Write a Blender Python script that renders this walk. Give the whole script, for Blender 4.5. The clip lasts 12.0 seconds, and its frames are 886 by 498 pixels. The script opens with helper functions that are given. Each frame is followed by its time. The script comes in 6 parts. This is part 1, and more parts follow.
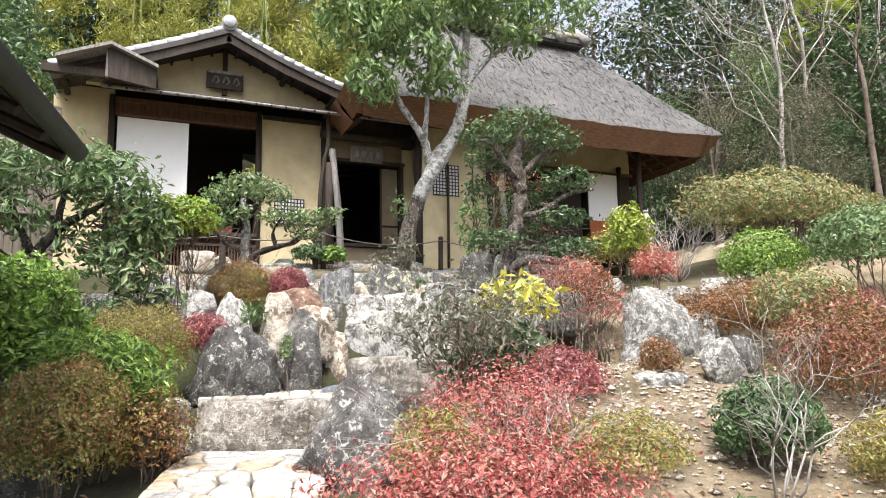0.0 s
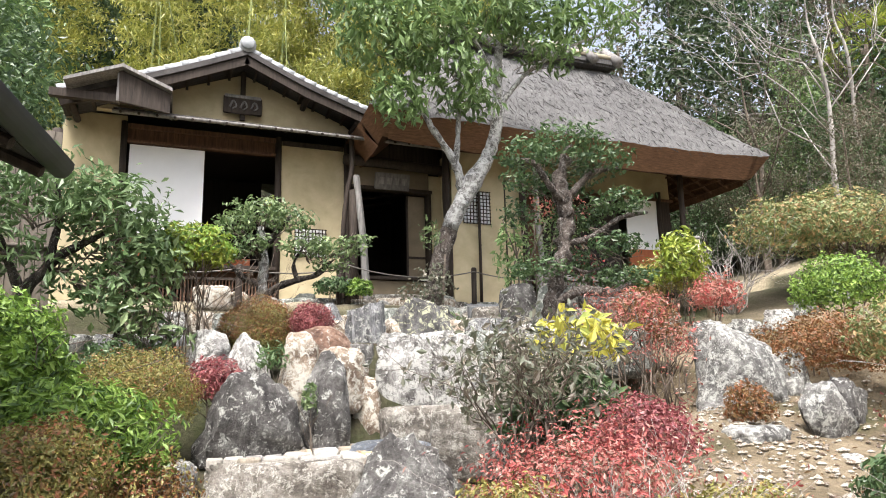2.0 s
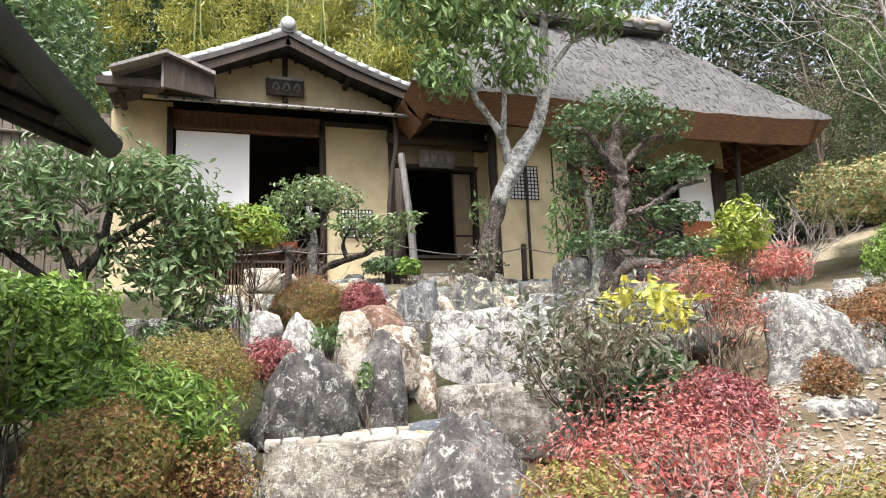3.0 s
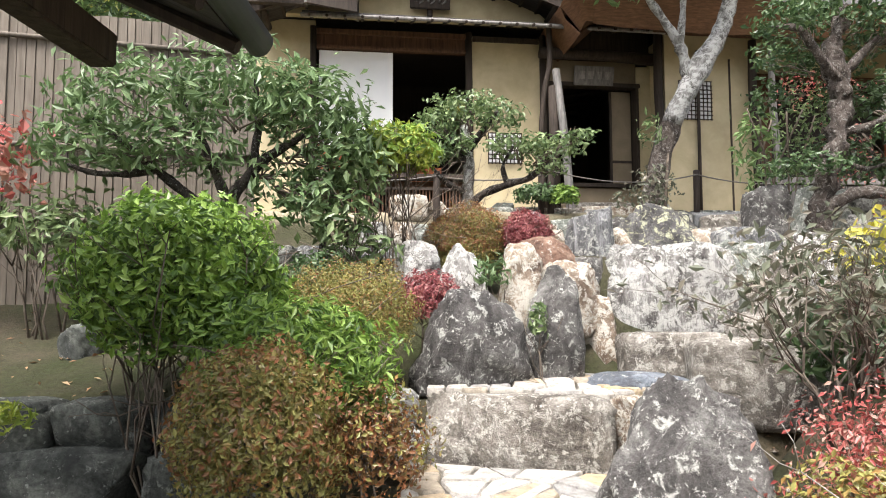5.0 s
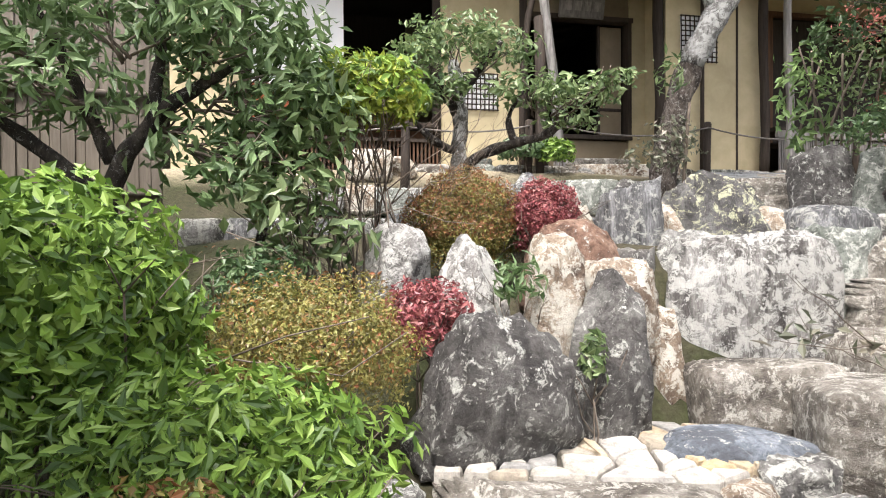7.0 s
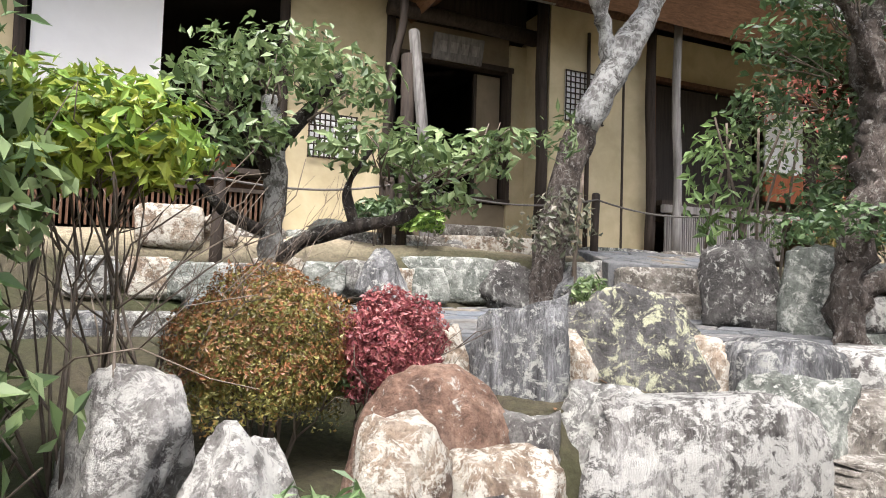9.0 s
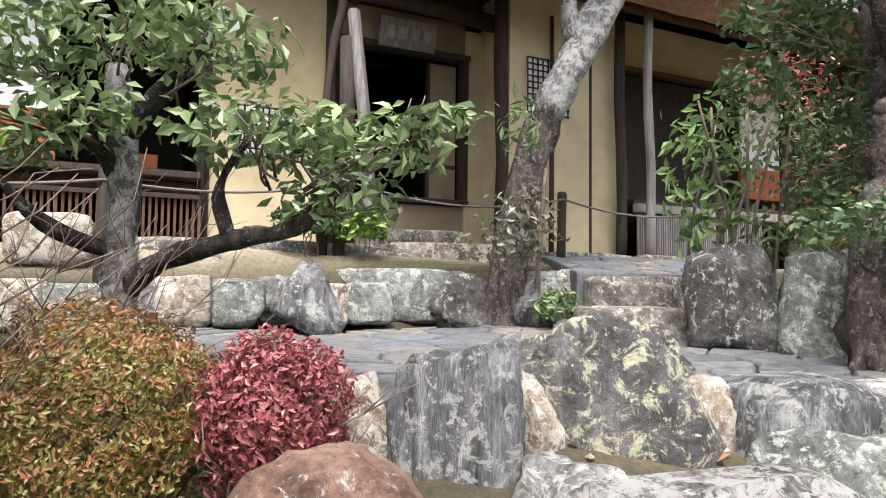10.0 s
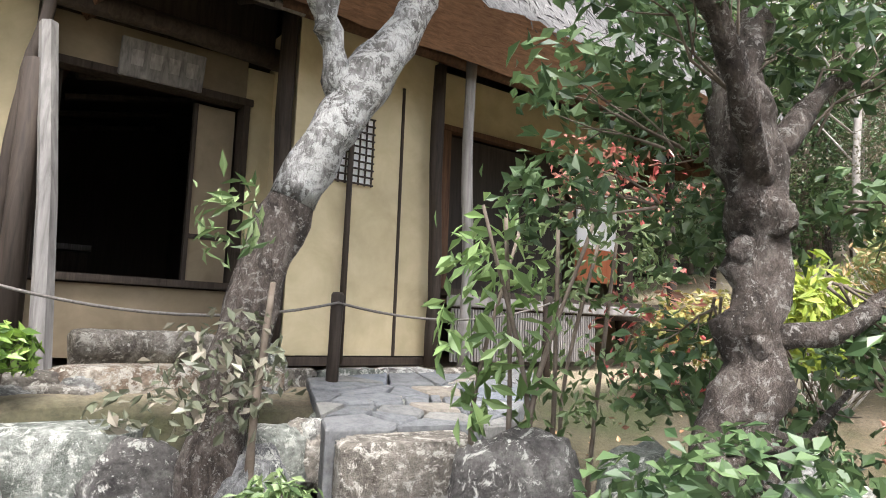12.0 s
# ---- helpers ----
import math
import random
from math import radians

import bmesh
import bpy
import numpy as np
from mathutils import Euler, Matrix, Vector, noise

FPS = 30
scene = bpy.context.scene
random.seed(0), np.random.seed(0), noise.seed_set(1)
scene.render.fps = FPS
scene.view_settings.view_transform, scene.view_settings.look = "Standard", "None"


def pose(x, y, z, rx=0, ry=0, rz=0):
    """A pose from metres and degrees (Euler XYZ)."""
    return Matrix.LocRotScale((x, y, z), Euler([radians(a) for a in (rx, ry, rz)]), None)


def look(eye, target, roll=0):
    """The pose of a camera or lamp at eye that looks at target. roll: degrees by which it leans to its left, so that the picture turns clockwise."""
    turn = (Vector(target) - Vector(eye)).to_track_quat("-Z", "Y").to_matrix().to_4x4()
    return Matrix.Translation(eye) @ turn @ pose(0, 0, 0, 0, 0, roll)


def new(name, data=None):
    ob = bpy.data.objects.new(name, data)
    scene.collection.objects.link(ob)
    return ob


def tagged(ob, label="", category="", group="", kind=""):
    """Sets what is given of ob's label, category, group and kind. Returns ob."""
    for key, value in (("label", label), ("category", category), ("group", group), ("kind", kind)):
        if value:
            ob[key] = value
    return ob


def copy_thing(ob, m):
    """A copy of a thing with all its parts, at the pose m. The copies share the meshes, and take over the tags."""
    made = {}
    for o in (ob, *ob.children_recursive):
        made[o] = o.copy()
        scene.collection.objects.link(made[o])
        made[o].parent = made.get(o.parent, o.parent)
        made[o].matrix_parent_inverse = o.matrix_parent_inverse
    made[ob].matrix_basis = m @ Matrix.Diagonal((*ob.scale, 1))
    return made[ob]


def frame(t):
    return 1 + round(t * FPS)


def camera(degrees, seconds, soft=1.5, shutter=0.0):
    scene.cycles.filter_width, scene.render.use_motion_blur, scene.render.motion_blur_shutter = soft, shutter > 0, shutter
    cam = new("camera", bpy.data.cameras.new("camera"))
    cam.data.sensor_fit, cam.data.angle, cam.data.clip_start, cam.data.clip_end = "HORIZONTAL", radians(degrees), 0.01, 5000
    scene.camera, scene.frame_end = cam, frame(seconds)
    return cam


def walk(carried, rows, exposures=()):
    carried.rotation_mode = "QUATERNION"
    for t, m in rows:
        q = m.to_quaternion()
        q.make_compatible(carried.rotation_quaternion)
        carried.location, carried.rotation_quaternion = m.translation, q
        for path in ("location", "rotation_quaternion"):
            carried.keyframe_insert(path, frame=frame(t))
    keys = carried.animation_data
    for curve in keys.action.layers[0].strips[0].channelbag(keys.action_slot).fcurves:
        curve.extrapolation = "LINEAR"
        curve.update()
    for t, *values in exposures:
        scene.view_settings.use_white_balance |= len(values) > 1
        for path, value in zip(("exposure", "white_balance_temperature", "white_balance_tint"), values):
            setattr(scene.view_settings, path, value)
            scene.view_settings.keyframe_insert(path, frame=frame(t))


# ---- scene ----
cam = camera(66.9, 12.0, soft=1.0)
PATH = [
    (0, (-0.006, -0.015, 1.64), (0.778, 1.801, 1.934), -1.1),
    (0.5, (-0.017, 0.332, 1.684), (0.885, 2.093, 1.975), -1.1),
    (1, (-0.019, 0.598, 1.733), (0.92, 2.333, 2.065), -1.9),
    (1.5, (0.036, 0.761, 1.76), (0.772, 2.584, 2.132), -1.8),
    (2, (0.121, 0.864, 1.755), (0.85, 2.685, 2.148), -1.5),
    (2.5, (0.132, 0.945, 1.779), (0.872, 2.757, 2.188), -1.9),
    (3, (0.099, 1.081, 1.737), (0.711, 2.954, 2.079), -2.4),
    (5, (-0.048, 1.89, 1.818), (0.194, 3.87, 1.964), -0.2),
    (5.5, (-0.159, 2.203, 1.876), (-0.024, 4.197, 1.949), -0.9),
    (6, (-0.128, 2.635, 1.945), (-0.006, 4.631, 1.963), -1.0),
    (6.5, (-0.126, 2.993, 2.035), (0.028, 4.987, 2.015), -1.2),
    (7, (-0.162, 3.481, 2.185), (0.261, 5.436, 2.161), -0.3),
    (7.5, (-0.031, 3.875, 2.241), (0.618, 5.766, 2.186), -1.6),
    (9.5, (0.655, 5.202, 2.675), (1.464, 7.027, 2.801), 2.2),
    (10, (0.937, 5.522, 2.705), (1.806, 7.32, 2.81), 0.7),
    (10.5, (1.292, 5.881, 2.927), (2.343, 7.583, 2.9), 1.4),
    (11, (1.632, 6.08, 3.083), (2.778, 7.706, 3.287), 0.8),
    (11.5, (1.958, 6.264, 3.157), (3.084, 7.903, 3.377), 1.5),
    (12, (2.303, 6.434, 3.328), (3.505, 8.015, 3.559), 2.1),
]
walk(cam, [(t, look(eye, target, roll)) for t, eye, target, roll in PATH], exposures=((0, 1.32, 6300, 11), (7.5, 1.36, 6350, 12), (9.5, 1.32, 6250, 13), (11, 1.46, 6200, 13), (11.6, 1.72, 6200, 11), (12, 1.72, 6200, 11)))

# ---- light: bright overcast sky ----
world = bpy.data.worlds.new("sky")
scene.world = world
world.use_nodes = True
wn = world.node_tree
sky = wn.nodes.new("ShaderNodeTexSky")
sky.sky_type, sky.sun_disc = "NISHITA", False
sky.sun_elevation, sky.sun_rotation = radians(64), radians(205)
sky.air_density, sky.dust_density, sky.ozone_density = 1.0, 6.0, 0.6
wn.nodes["Background"].inputs["Strength"].default_value = 0.14
haze = wn.nodes.new("ShaderNodeHueSaturation")   # thin bright haze
haze.inputs["Saturation"].default_value, haze.inputs["Value"].default_value = 0.5, 1.12
wn.links.new(sky.outputs[0], haze.inputs["Color"])
wn.links.new(haze.outputs[0], wn.nodes["Background"].inputs["Color"])
sun = new("sun", bpy.data.lights.new("sun", "SUN"))
sun.data.energy, sun.data.angle, sun.data.color = 2.7, radians(24), (1.0, 0.96, 0.91)
sun.matrix_world = look((-4, -7.5, 17.5), (0, 0, 0))


# ---- materials ----
def nodes_of(name, rough=0.8, metal=0.0):
    m = bpy.data.materials.new(name)
    m.use_nodes = True
    nt = m.node_tree
    bsdf = nt.nodes["Principled BSDF"]
    bsdf.inputs["Roughness"].default_value = rough
    bsdf.inputs["Metallic"].default_value = metal
    bsdf.inputs["Specular IOR Level"].default_value = 0.3
    return m, nt, bsdf


def ramp(nt, fac, stops):
    r = nt.nodes.new("ShaderNodeValToRGB")
    while len(r.color_ramp.elements) < len(stops):
        r.color_ramp.elements.new(0.5)
    for e, (p, c) in zip(r.color_ramp.elements, stops):
        e.position, e.color = p, (*c, 1)
    nt.links.new(fac, r.inputs[0])
    return r.outputs[0]


def place(nt, scale=(1, 1, 1)):
    g = nt.nodes.new("ShaderNodeNewGeometry")
    mp = nt.nodes.new("ShaderNodeMapping")
    mp.inputs["Scale"].default_value = scale
    nt.links.new(g.outputs["Position"], mp.inputs["Vector"])
    return mp.outputs[0]


def noise_tex(nt, vec, scale, detail=6, rough=0.6, dist=0.0):
    n = nt.nodes.new("ShaderNodeTexNoise")
    n.inputs["Scale"].default_value, n.inputs["Detail"].default_value = scale, detail
    n.inputs["Roughness"].default_value, n.inputs["Distortion"].default_value = rough, dist
    nt.links.new(vec, n.inputs["Vector"])
    return n.outputs[0]


def mixed(nt, fac, a, b, mode="MIX"):
    x = nt.nodes.new("ShaderNodeMix")
    x.data_type, x.blend_type = "RGBA", mode
    for sock, v in ((x.inputs[0], fac), (x.inputs[6], a), (x.inputs[7], b)):
        if isinstance(v, (int, float)):
            sock.default_value = v
        elif isinstance(v, tuple):
            sock.default_value = (*v, 1)
        else:
            nt.links.new(v, sock)
    return x.outputs[2]


def bump(nt, bsdf, height, strength=0.4, dist=0.02):
    b = nt.nodes.new("ShaderNodeBump")
    b.inputs["Strength"].default_value, b.inputs["Distance"].default_value = strength, dist
    nt.links.new(height, b.inputs["Height"])
    nt.links.new(b.outputs[0], bsdf.inputs["Normal"])


def rock_mat(name, dark, mid, light, lichen=0.35, lichen_col=(0.62, 0.62, 0.56), stretch=(1, 1, 1), scale=3.0):
    m, nt, b = nodes_of(name, 0.9)
    dark, mid, light = (tuple(k * q for q in c) for k, c in ((0.7, dark), (0.8, mid), (0.9, light)))
    lichen_col = tuple(0.92 * q for q in lichen_col)
    v = place(nt, stretch)
    big = noise_tex(nt, v, scale, 9, 0.7, 0.8)
    col = ramp(nt, big, ((0.34, dark), (0.5, mid), (0.64, light)))
    fine = noise_tex(nt, v, scale * 11, 7, 0.75)
    col = mixed(nt, 0.8, col, ramp(nt, fine, ((0.32, (0.28, 0.27, 0.26)), (0.5, (0.85, 0.85, 0.85)), (0.68, (1.25, 1.25, 1.25)))), "MULTIPLY")
    stain = noise_tex(nt, place(nt, (1, 1, 0.45)), scale * 1.4, 8, 0.7, 0.4)
    col = mixed(nt, ramp(nt, stain, ((0.52, (0, 0, 0)), (0.62, (0.75, 0.75, 0.75)))), col, dark)
    patch = noise_tex(nt, place(nt), scale * 4.6, 12, 0.8, 0.5)
    lo = 0.59 - lichen * 0.22
    mask = ramp(nt, patch, ((lo, (0, 0, 0)), (lo + 0.04, (0.75, 0.75, 0.75)), (lo + 0.2, (0.9, 0.9, 0.9))))
    spots = noise_tex(nt, place(nt), scale * 9, 5, 0.6, 0.1)
    ls = 0.67 - lichen * 0.1
    col = mixed(nt, ramp(nt, spots, ((ls, (0, 0, 0)), (ls + 0.03, (0.85, 0.85, 0.85)))), col, lichen_col)
    col = mixed(nt, mask, col, lichen_col)
    nt.links.new(col, b.inputs["Base Color"])
    h = mixed(nt, 0.5, big, fine)
    bump(nt, b, h, 1.0, 0.07)
    return m


def leaf_mat(name, cols, rough=0.42, glow=0.3):
    m, nt, b = nodes_of(name, rough)
    b.inputs["Specular IOR Level"].default_value = 0.45
    g = nt.nodes.new("ShaderNodeNewGeometry")
    n = len(cols)
    col = ramp(nt, g.outputs["Random Per Island"], [(i / max(1, n - 1), c) for i, c in enumerate(cols)])
    patch = noise_tex(nt, place(nt), 2.2, 4, 0.6)
    col = mixed(nt, 0.5, col, ramp(nt, patch, ((0.3, (0.55, 0.6, 0.5)), (0.7, (1.15, 1.12, 1.0)))), "MULTIPLY")
    nt.links.new(col, b.inputs["Base Color"])
    t = nt.nodes.new("ShaderNodeBsdfTranslucent")
    nt.links.new(col, t.inputs["Color"])
    mx = nt.nodes.new("ShaderNodeMixShader")
    mx.inputs[0].default_value = glow
    nt.links.new(b.outputs[0], mx.inputs[1])
    nt.links.new(t.outputs[0], mx.inputs[2])
    nt.links.new(mx.outputs[0], nt.nodes["Material Output"].inputs["Surface"])
    return m


def grain_mat(name, dark, light, stretch=(9, 9, 0.7), rough=0.8, scale=3.0, strength=0.4, blotch=0.4):
    m, nt, b = nodes_of(name, rough)
    n = noise_tex(nt, place(nt, stretch), scale, 8, 0.65, 0.5)
    col = ramp(nt, n, ((0.3, dark), (0.7, light)))
    big = noise_tex(nt, place(nt), 1.6, 5, 0.6)
    col = mixed(nt, blotch, col, ramp(nt, big, ((0.3, (0.45, 0.45, 0.45)), (0.7, (1.1, 1.1, 1.1)))), "MULTIPLY")
    nt.links.new(col, b.inputs["Base Color"])
    bump(nt, b, n, strength, 0.01)
    return m


ROCK = rock_mat("weathered rock", (0.10, 0.095, 0.09), (0.27, 0.26, 0.24), (0.45, 0.44, 0.41), 0.4)
ROCK_DARK = rock_mat("dark rock", (0.06, 0.055, 0.052), (0.15, 0.14, 0.13), (0.28, 0.27, 0.25), 0.22)
ROCK_SPOT = rock_mat("dark rock with yellowish lichen", (0.06, 0.055, 0.052), (0.15, 0.145, 0.14), (0.27, 0.26, 0.25), 0.3, (0.6, 0.6, 0.4), scale=2.2)
ROCK_PALE = rock_mat("pale lichened rock", (0.12, 0.105, 0.1), (0.31, 0.295, 0.27), (0.5, 0.48, 0.45), 0.5, (0.68, 0.67, 0.62))
ROCK_STREAK = rock_mat("streaked grey rock", (0.07, 0.07, 0.07), (0.25, 0.25, 0.25), (0.5, 0.5, 0.5), 0.3, stretch=(5, 5, 0.8), scale=2.5)
ROCK_RED = rock_mat("reddish brown rock", (0.12, 0.07, 0.05), (0.27, 0.16, 0.11), (0.4, 0.27, 0.2), 0.08)
ROCK_OCHRE = rock_mat("ochre lichened rock", (0.15, 0.1, 0.07), (0.42, 0.32, 0.23), (0.62, 0.56, 0.46), 0.45, (0.7, 0.67, 0.58))
ROCK_BLUE = rock_mat("blue grey slate", (0.13, 0.14, 0.16), (0.25, 0.28, 0.32), (0.38, 0.41, 0.45), 0.1)
ROCK_MOSS = rock_mat("damp mossy wall stone", (0.05, 0.055, 0.05), (0.12, 0.13, 0.115), (0.22, 0.23, 0.2), 0.08, (0.35, 0.37, 0.33))
ROCK_GREEN = rock_mat("greenish grey rock", (0.12, 0.13, 0.11), (0.28, 0.3, 0.26), (0.45, 0.46, 0.41), 0.3)
ROCK_SLAB = rock_mat("lichened streaked slab", (0.08, 0.07, 0.065), (0.3, 0.285, 0.26), (0.52, 0.5, 0.47), 0.5, (0.66, 0.65, 0.6), (3, 3, 0.6), 2.6)
STEP = rock_mat("worn granite step", (0.1, 0.085, 0.07), (0.28, 0.25, 0.21), (0.48, 0.445, 0.39), 0.3, (0.62, 0.59, 0.52))


def paver_mat(name, cols, moss=0.25):
    m, nt, b = nodes_of(name, 0.8)
    o = nt.nodes.new("ShaderNodeObjectInfo")
    n = len(cols)
    col = ramp(nt, o.outputs["Random"], [(i / (n - 1), c) for i, c in enumerate(cols)])
    f = noise_tex(nt, place(nt), 14, 10, 0.78)
    col = mixed(nt, 0.85, col, ramp(nt, f, ((0.34, (0.4, 0.4, 0.4)), (0.5, (0.9, 0.9, 0.9)), (0.66, (1.3, 1.3, 1.26)))), "MULTIPLY")
    patch = noise_tex(nt, place(nt), 4, 7, 0.7)
    col = mixed(nt, ramp(nt, patch, ((0.62 - moss * 0.2, (0, 0, 0)), (0.72, (0.7, 0.7, 0.7)))), col, (0.16, 0.15, 0.12))
    nt.links.new(col, b.inputs["Base Color"])
    bump(nt, b, f, 0.8, 0.025)
    return m


PAVE_LOW = paver_mat("pale crazy paving", ((0.42, 0.39, 0.34), (0.46, 0.43, 0.38), (0.3, 0.29, 0.275), (0.45, 0.34, 0.2), (0.5, 0.47, 0.43)))
PAVE_UP = paver_mat("grey slate paving", ((0.1, 0.105, 0.11), (0.16, 0.16, 0.16), (0.13, 0.145, 0.165), (0.17, 0.165, 0.15), (0.12, 0.125, 0.13), (0.15, 0.155, 0.16), (0.22, 0.19, 0.15)))


def soil():
    m, nt, b = nodes_of("garden soil and moss", 0.95)
    v = place(nt)
    a = noise_tex(nt, v, 1.1, 8, 0.65)
    f = noise_tex(nt, v, 30, 6, 0.75)
    damp = ramp(nt, a, ((0.36, (0.035, 0.045, 0.014)), (0.47, (0.05, 0.05, 0.024)), (0.6, (0.075, 0.064, 0.042)), (0.7, (0.11, 0.084, 0.056))))
    dry = ramp(nt, a, ((0.33, (0.07, 0.07, 0.03)), (0.44, (0.14, 0.11, 0.068)), (0.54, (0.22, 0.175, 0.115)), (0.7, (0.31, 0.26, 0.185))))
    # the slope east of the path is dry gravelly earth, the rest damp and mossy
    sep = nt.nodes.new("ShaderNodeSeparateXYZ")
    nt.links.new(v, sep.inputs[0])
    add = nt.nodes.new("ShaderNodeMath")
    add.operation = "MULTIPLY_ADD"
    nt.links.new(a, add.inputs[0])
    add.inputs[1].default_value = 3.0
    nt.links.new(sep.outputs[0], add.inputs[2])
    mr = nt.nodes.new("ShaderNodeMapRange")
    mr.inputs["From Min"].default_value, mr.inputs["From Max"].default_value = 3.6, 4.6
    nt.links.new(add.outputs[0], mr.inputs["Value"])
    my = nt.nodes.new("ShaderNodeMapRange")
    my.inputs["From Min"].default_value, my.inputs["From Max"].default_value = 9.5, 7.5
    nt.links.new(sep.outputs[1], my.inputs["Value"])
    # trodden pale earth round the house
    mh = nt.nodes.new("ShaderNodeMapRange")
    mh.inputs["From Min"].default_value, mh.inputs["From Max"].default_value = 10.1, 10.4
    nt.links.new(sep.outputs[1], mh.inputs["Value"])
    mh2 = nt.nodes.new("ShaderNodeMapRange")
    mh2.inputs["From Min"].default_value, mh2.inputs["From Max"].default_value = 14.0, 13.0
    nt.links.new(sep.outputs[1], mh2.inputs["Value"])
    mh3 = nt.nodes.new("ShaderNodeMath")
    mh3.operation = "MULTIPLY"
    nt.links.new(mh.outputs[0], mh3.inputs[0])
    nt.links.new(mh2.outputs[0], mh3.inputs[1])
    damp = mixed(nt, mh3.outputs[0], damp, (0.36, 0.31, 0.22))
    both = nt.nodes.new("ShaderNodeMath")
    both.operation = "MULTIPLY"
    nt.links.new(mr.outputs[0], both.inputs[0])
    nt.links.new(my.outputs[0], both.inputs[1])
    col = mixed(nt, both.outputs[0], damp, dry)
    col = mixed(nt, 0.7, col, ramp(nt, f, ((0.32, (0.3, 0.29, 0.27)), (0.66, (1.15, 1.12, 1.05)))), "MULTIPLY")
    nt.links.new(col, b.inputs["Base Color"])
    bump(nt, b, f, 0.9, 0.03)
    return m


SOIL = soil()
PLASTER = grain_mat("ochre earth plaster", (0.44, 0.37, 0.225), (0.57, 0.485, 0.31), (1, 1, 1), 0.9, 2.5, 0.15, 0.4)
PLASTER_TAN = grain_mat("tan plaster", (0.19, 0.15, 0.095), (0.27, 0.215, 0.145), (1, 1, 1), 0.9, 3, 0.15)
TIMBER = grain_mat("dark weathered timber", (0.018, 0.013, 0.01), (0.065, 0.048, 0.036))
TIMBER_RED = grain_mat("red brown timber", (0.05, 0.025, 0.015), (0.15, 0.08, 0.045))
TIMBER_GREY = grain_mat("silvery grey timber", (0.13, 0.12, 0.11), (0.34, 0.32, 0.3))
BAMBOO_DRY = grain_mat("dry bamboo", (0.33, 0.28, 0.19), (0.5, 0.44, 0.33))
FENCE = grain_mat("grey brown fence boards", (0.1, 0.083, 0.065), (0.2, 0.17, 0.135))
SHOJI = grain_mat("white shoji paper", (0.78, 0.78, 0.78), (0.84, 0.84, 0.84), (1, 1, 1), 0.9, 2, 0.05, 0.08)
RED_PANEL = grain_mat("red brown board", (0.3, 0.09, 0.04), (0.42, 0.14, 0.06))
THATCH = grain_mat("grey thatch", (0.03, 0.029, 0.028), (0.185, 0.178, 0.172), (14, 2.2, 2.2), 0.95, 4, 1.0, 0.5)
THATCH_EDGE = grain_mat("cut brown thatch edge", (0.1, 0.05, 0.025), (0.22, 0.12, 0.065), (2, 2, 14), 0.95, 4, 0.8)
TILE = grain_mat("pale roof tile", (0.3, 0.31, 0.32), (0.55, 0.56, 0.57), (1, 1, 1), 0.6, 5, 0.2)
SHINGLE = grain_mat("dark bark shingle", (0.03, 0.027, 0.025), (0.1, 0.09, 0.085), (1, 8, 1))
GUTTER = grain_mat("dark metal gutter", (0.03, 0.033, 0.035), (0.07, 0.075, 0.08), (1, 1, 1), 0.45, 3, 0.1)
BARK_KNOT = rock_mat("knotted brown bark", (0.05, 0.038, 0.03), (0.15, 0.12, 0.1), (0.27, 0.23, 0.2), 0.22, (0.42, 0.4, 0.36), (2, 2, 1), 6)
BARK_GREY = rock_mat("lichened grey bark", (0.08, 0.07, 0.06), (0.27, 0.26, 0.24), (0.46, 0.45, 0.43), 0.5, (0.6, 0.6, 0.57), (2, 2, 0.8), 3)
BARK_DARK = rock_mat("dark knotted bark", (0.022, 0.018, 0.015), (0.065, 0.053, 0.043), (0.15, 0.125, 0.105), 0.12, (0.36, 0.35, 0.32), (2, 2, 0.7), 6)
TWIG = grain_mat("grey brown twigs", (0.08, 0.06, 0.045), (0.2, 0.165, 0.13), (1, 1, 1), 0.9, 8)
TWIG_PALE = grain_mat("pale lichened twigs", (0.22, 0.2, 0.18), (0.45, 0.42, 0.38), (1, 1, 1), 0.9, 8)
CULM = grain_mat("green bamboo culm", (0.12, 0.16, 0.05), (0.3, 0.32, 0.11), (3, 3, 0.4), 0.5)
ROPE = grain_mat("grey rope", (0.1, 0.09, 0.08), (0.22, 0.2, 0.18), (20, 20, 20), 0.9)
# near black so that indoor shade is part of the colour
SHADE_IN = grain_mat("interior boards darkened as shade", (0.02, 0.016, 0.013), (0.045, 0.035, 0.028))
L_ROUND = leaf_mat("glossy evergreen leaves", ((0.05, 0.1, 0.02), (0.12, 0.21, 0.035), (0.22, 0.35, 0.06), (0.32, 0.45, 0.11)))
L_GREEN = leaf_mat("bright green leaves", ((0.055, 0.095, 0.035), (0.12, 0.18, 0.07), (0.2, 0.27, 0.12), (0.27, 0.34, 0.17)))
L_SHRUB = leaf_mat("pale green pointed leaves", ((0.062, 0.112, 0.037), (0.138, 0.213, 0.088), (0.237, 0.325, 0.163)))
L_YELLOW = leaf_mat("yellow green new leaves", ((0.14, 0.2, 0.03), (0.27, 0.34, 0.045), (0.4, 0.43, 0.08)))
L_GOLD = leaf_mat("yellow variegated leaves", ((0.5, 0.45, 0.06), (0.6, 0.55, 0.12), (0.3, 0.35, 0.08)))
L_BROWN = leaf_mat("bronze azalea leaves", ((0.1, 0.07, 0.028), (0.2, 0.105, 0.04), (0.29, 0.11, 0.05), (0.16, 0.125, 0.042)))
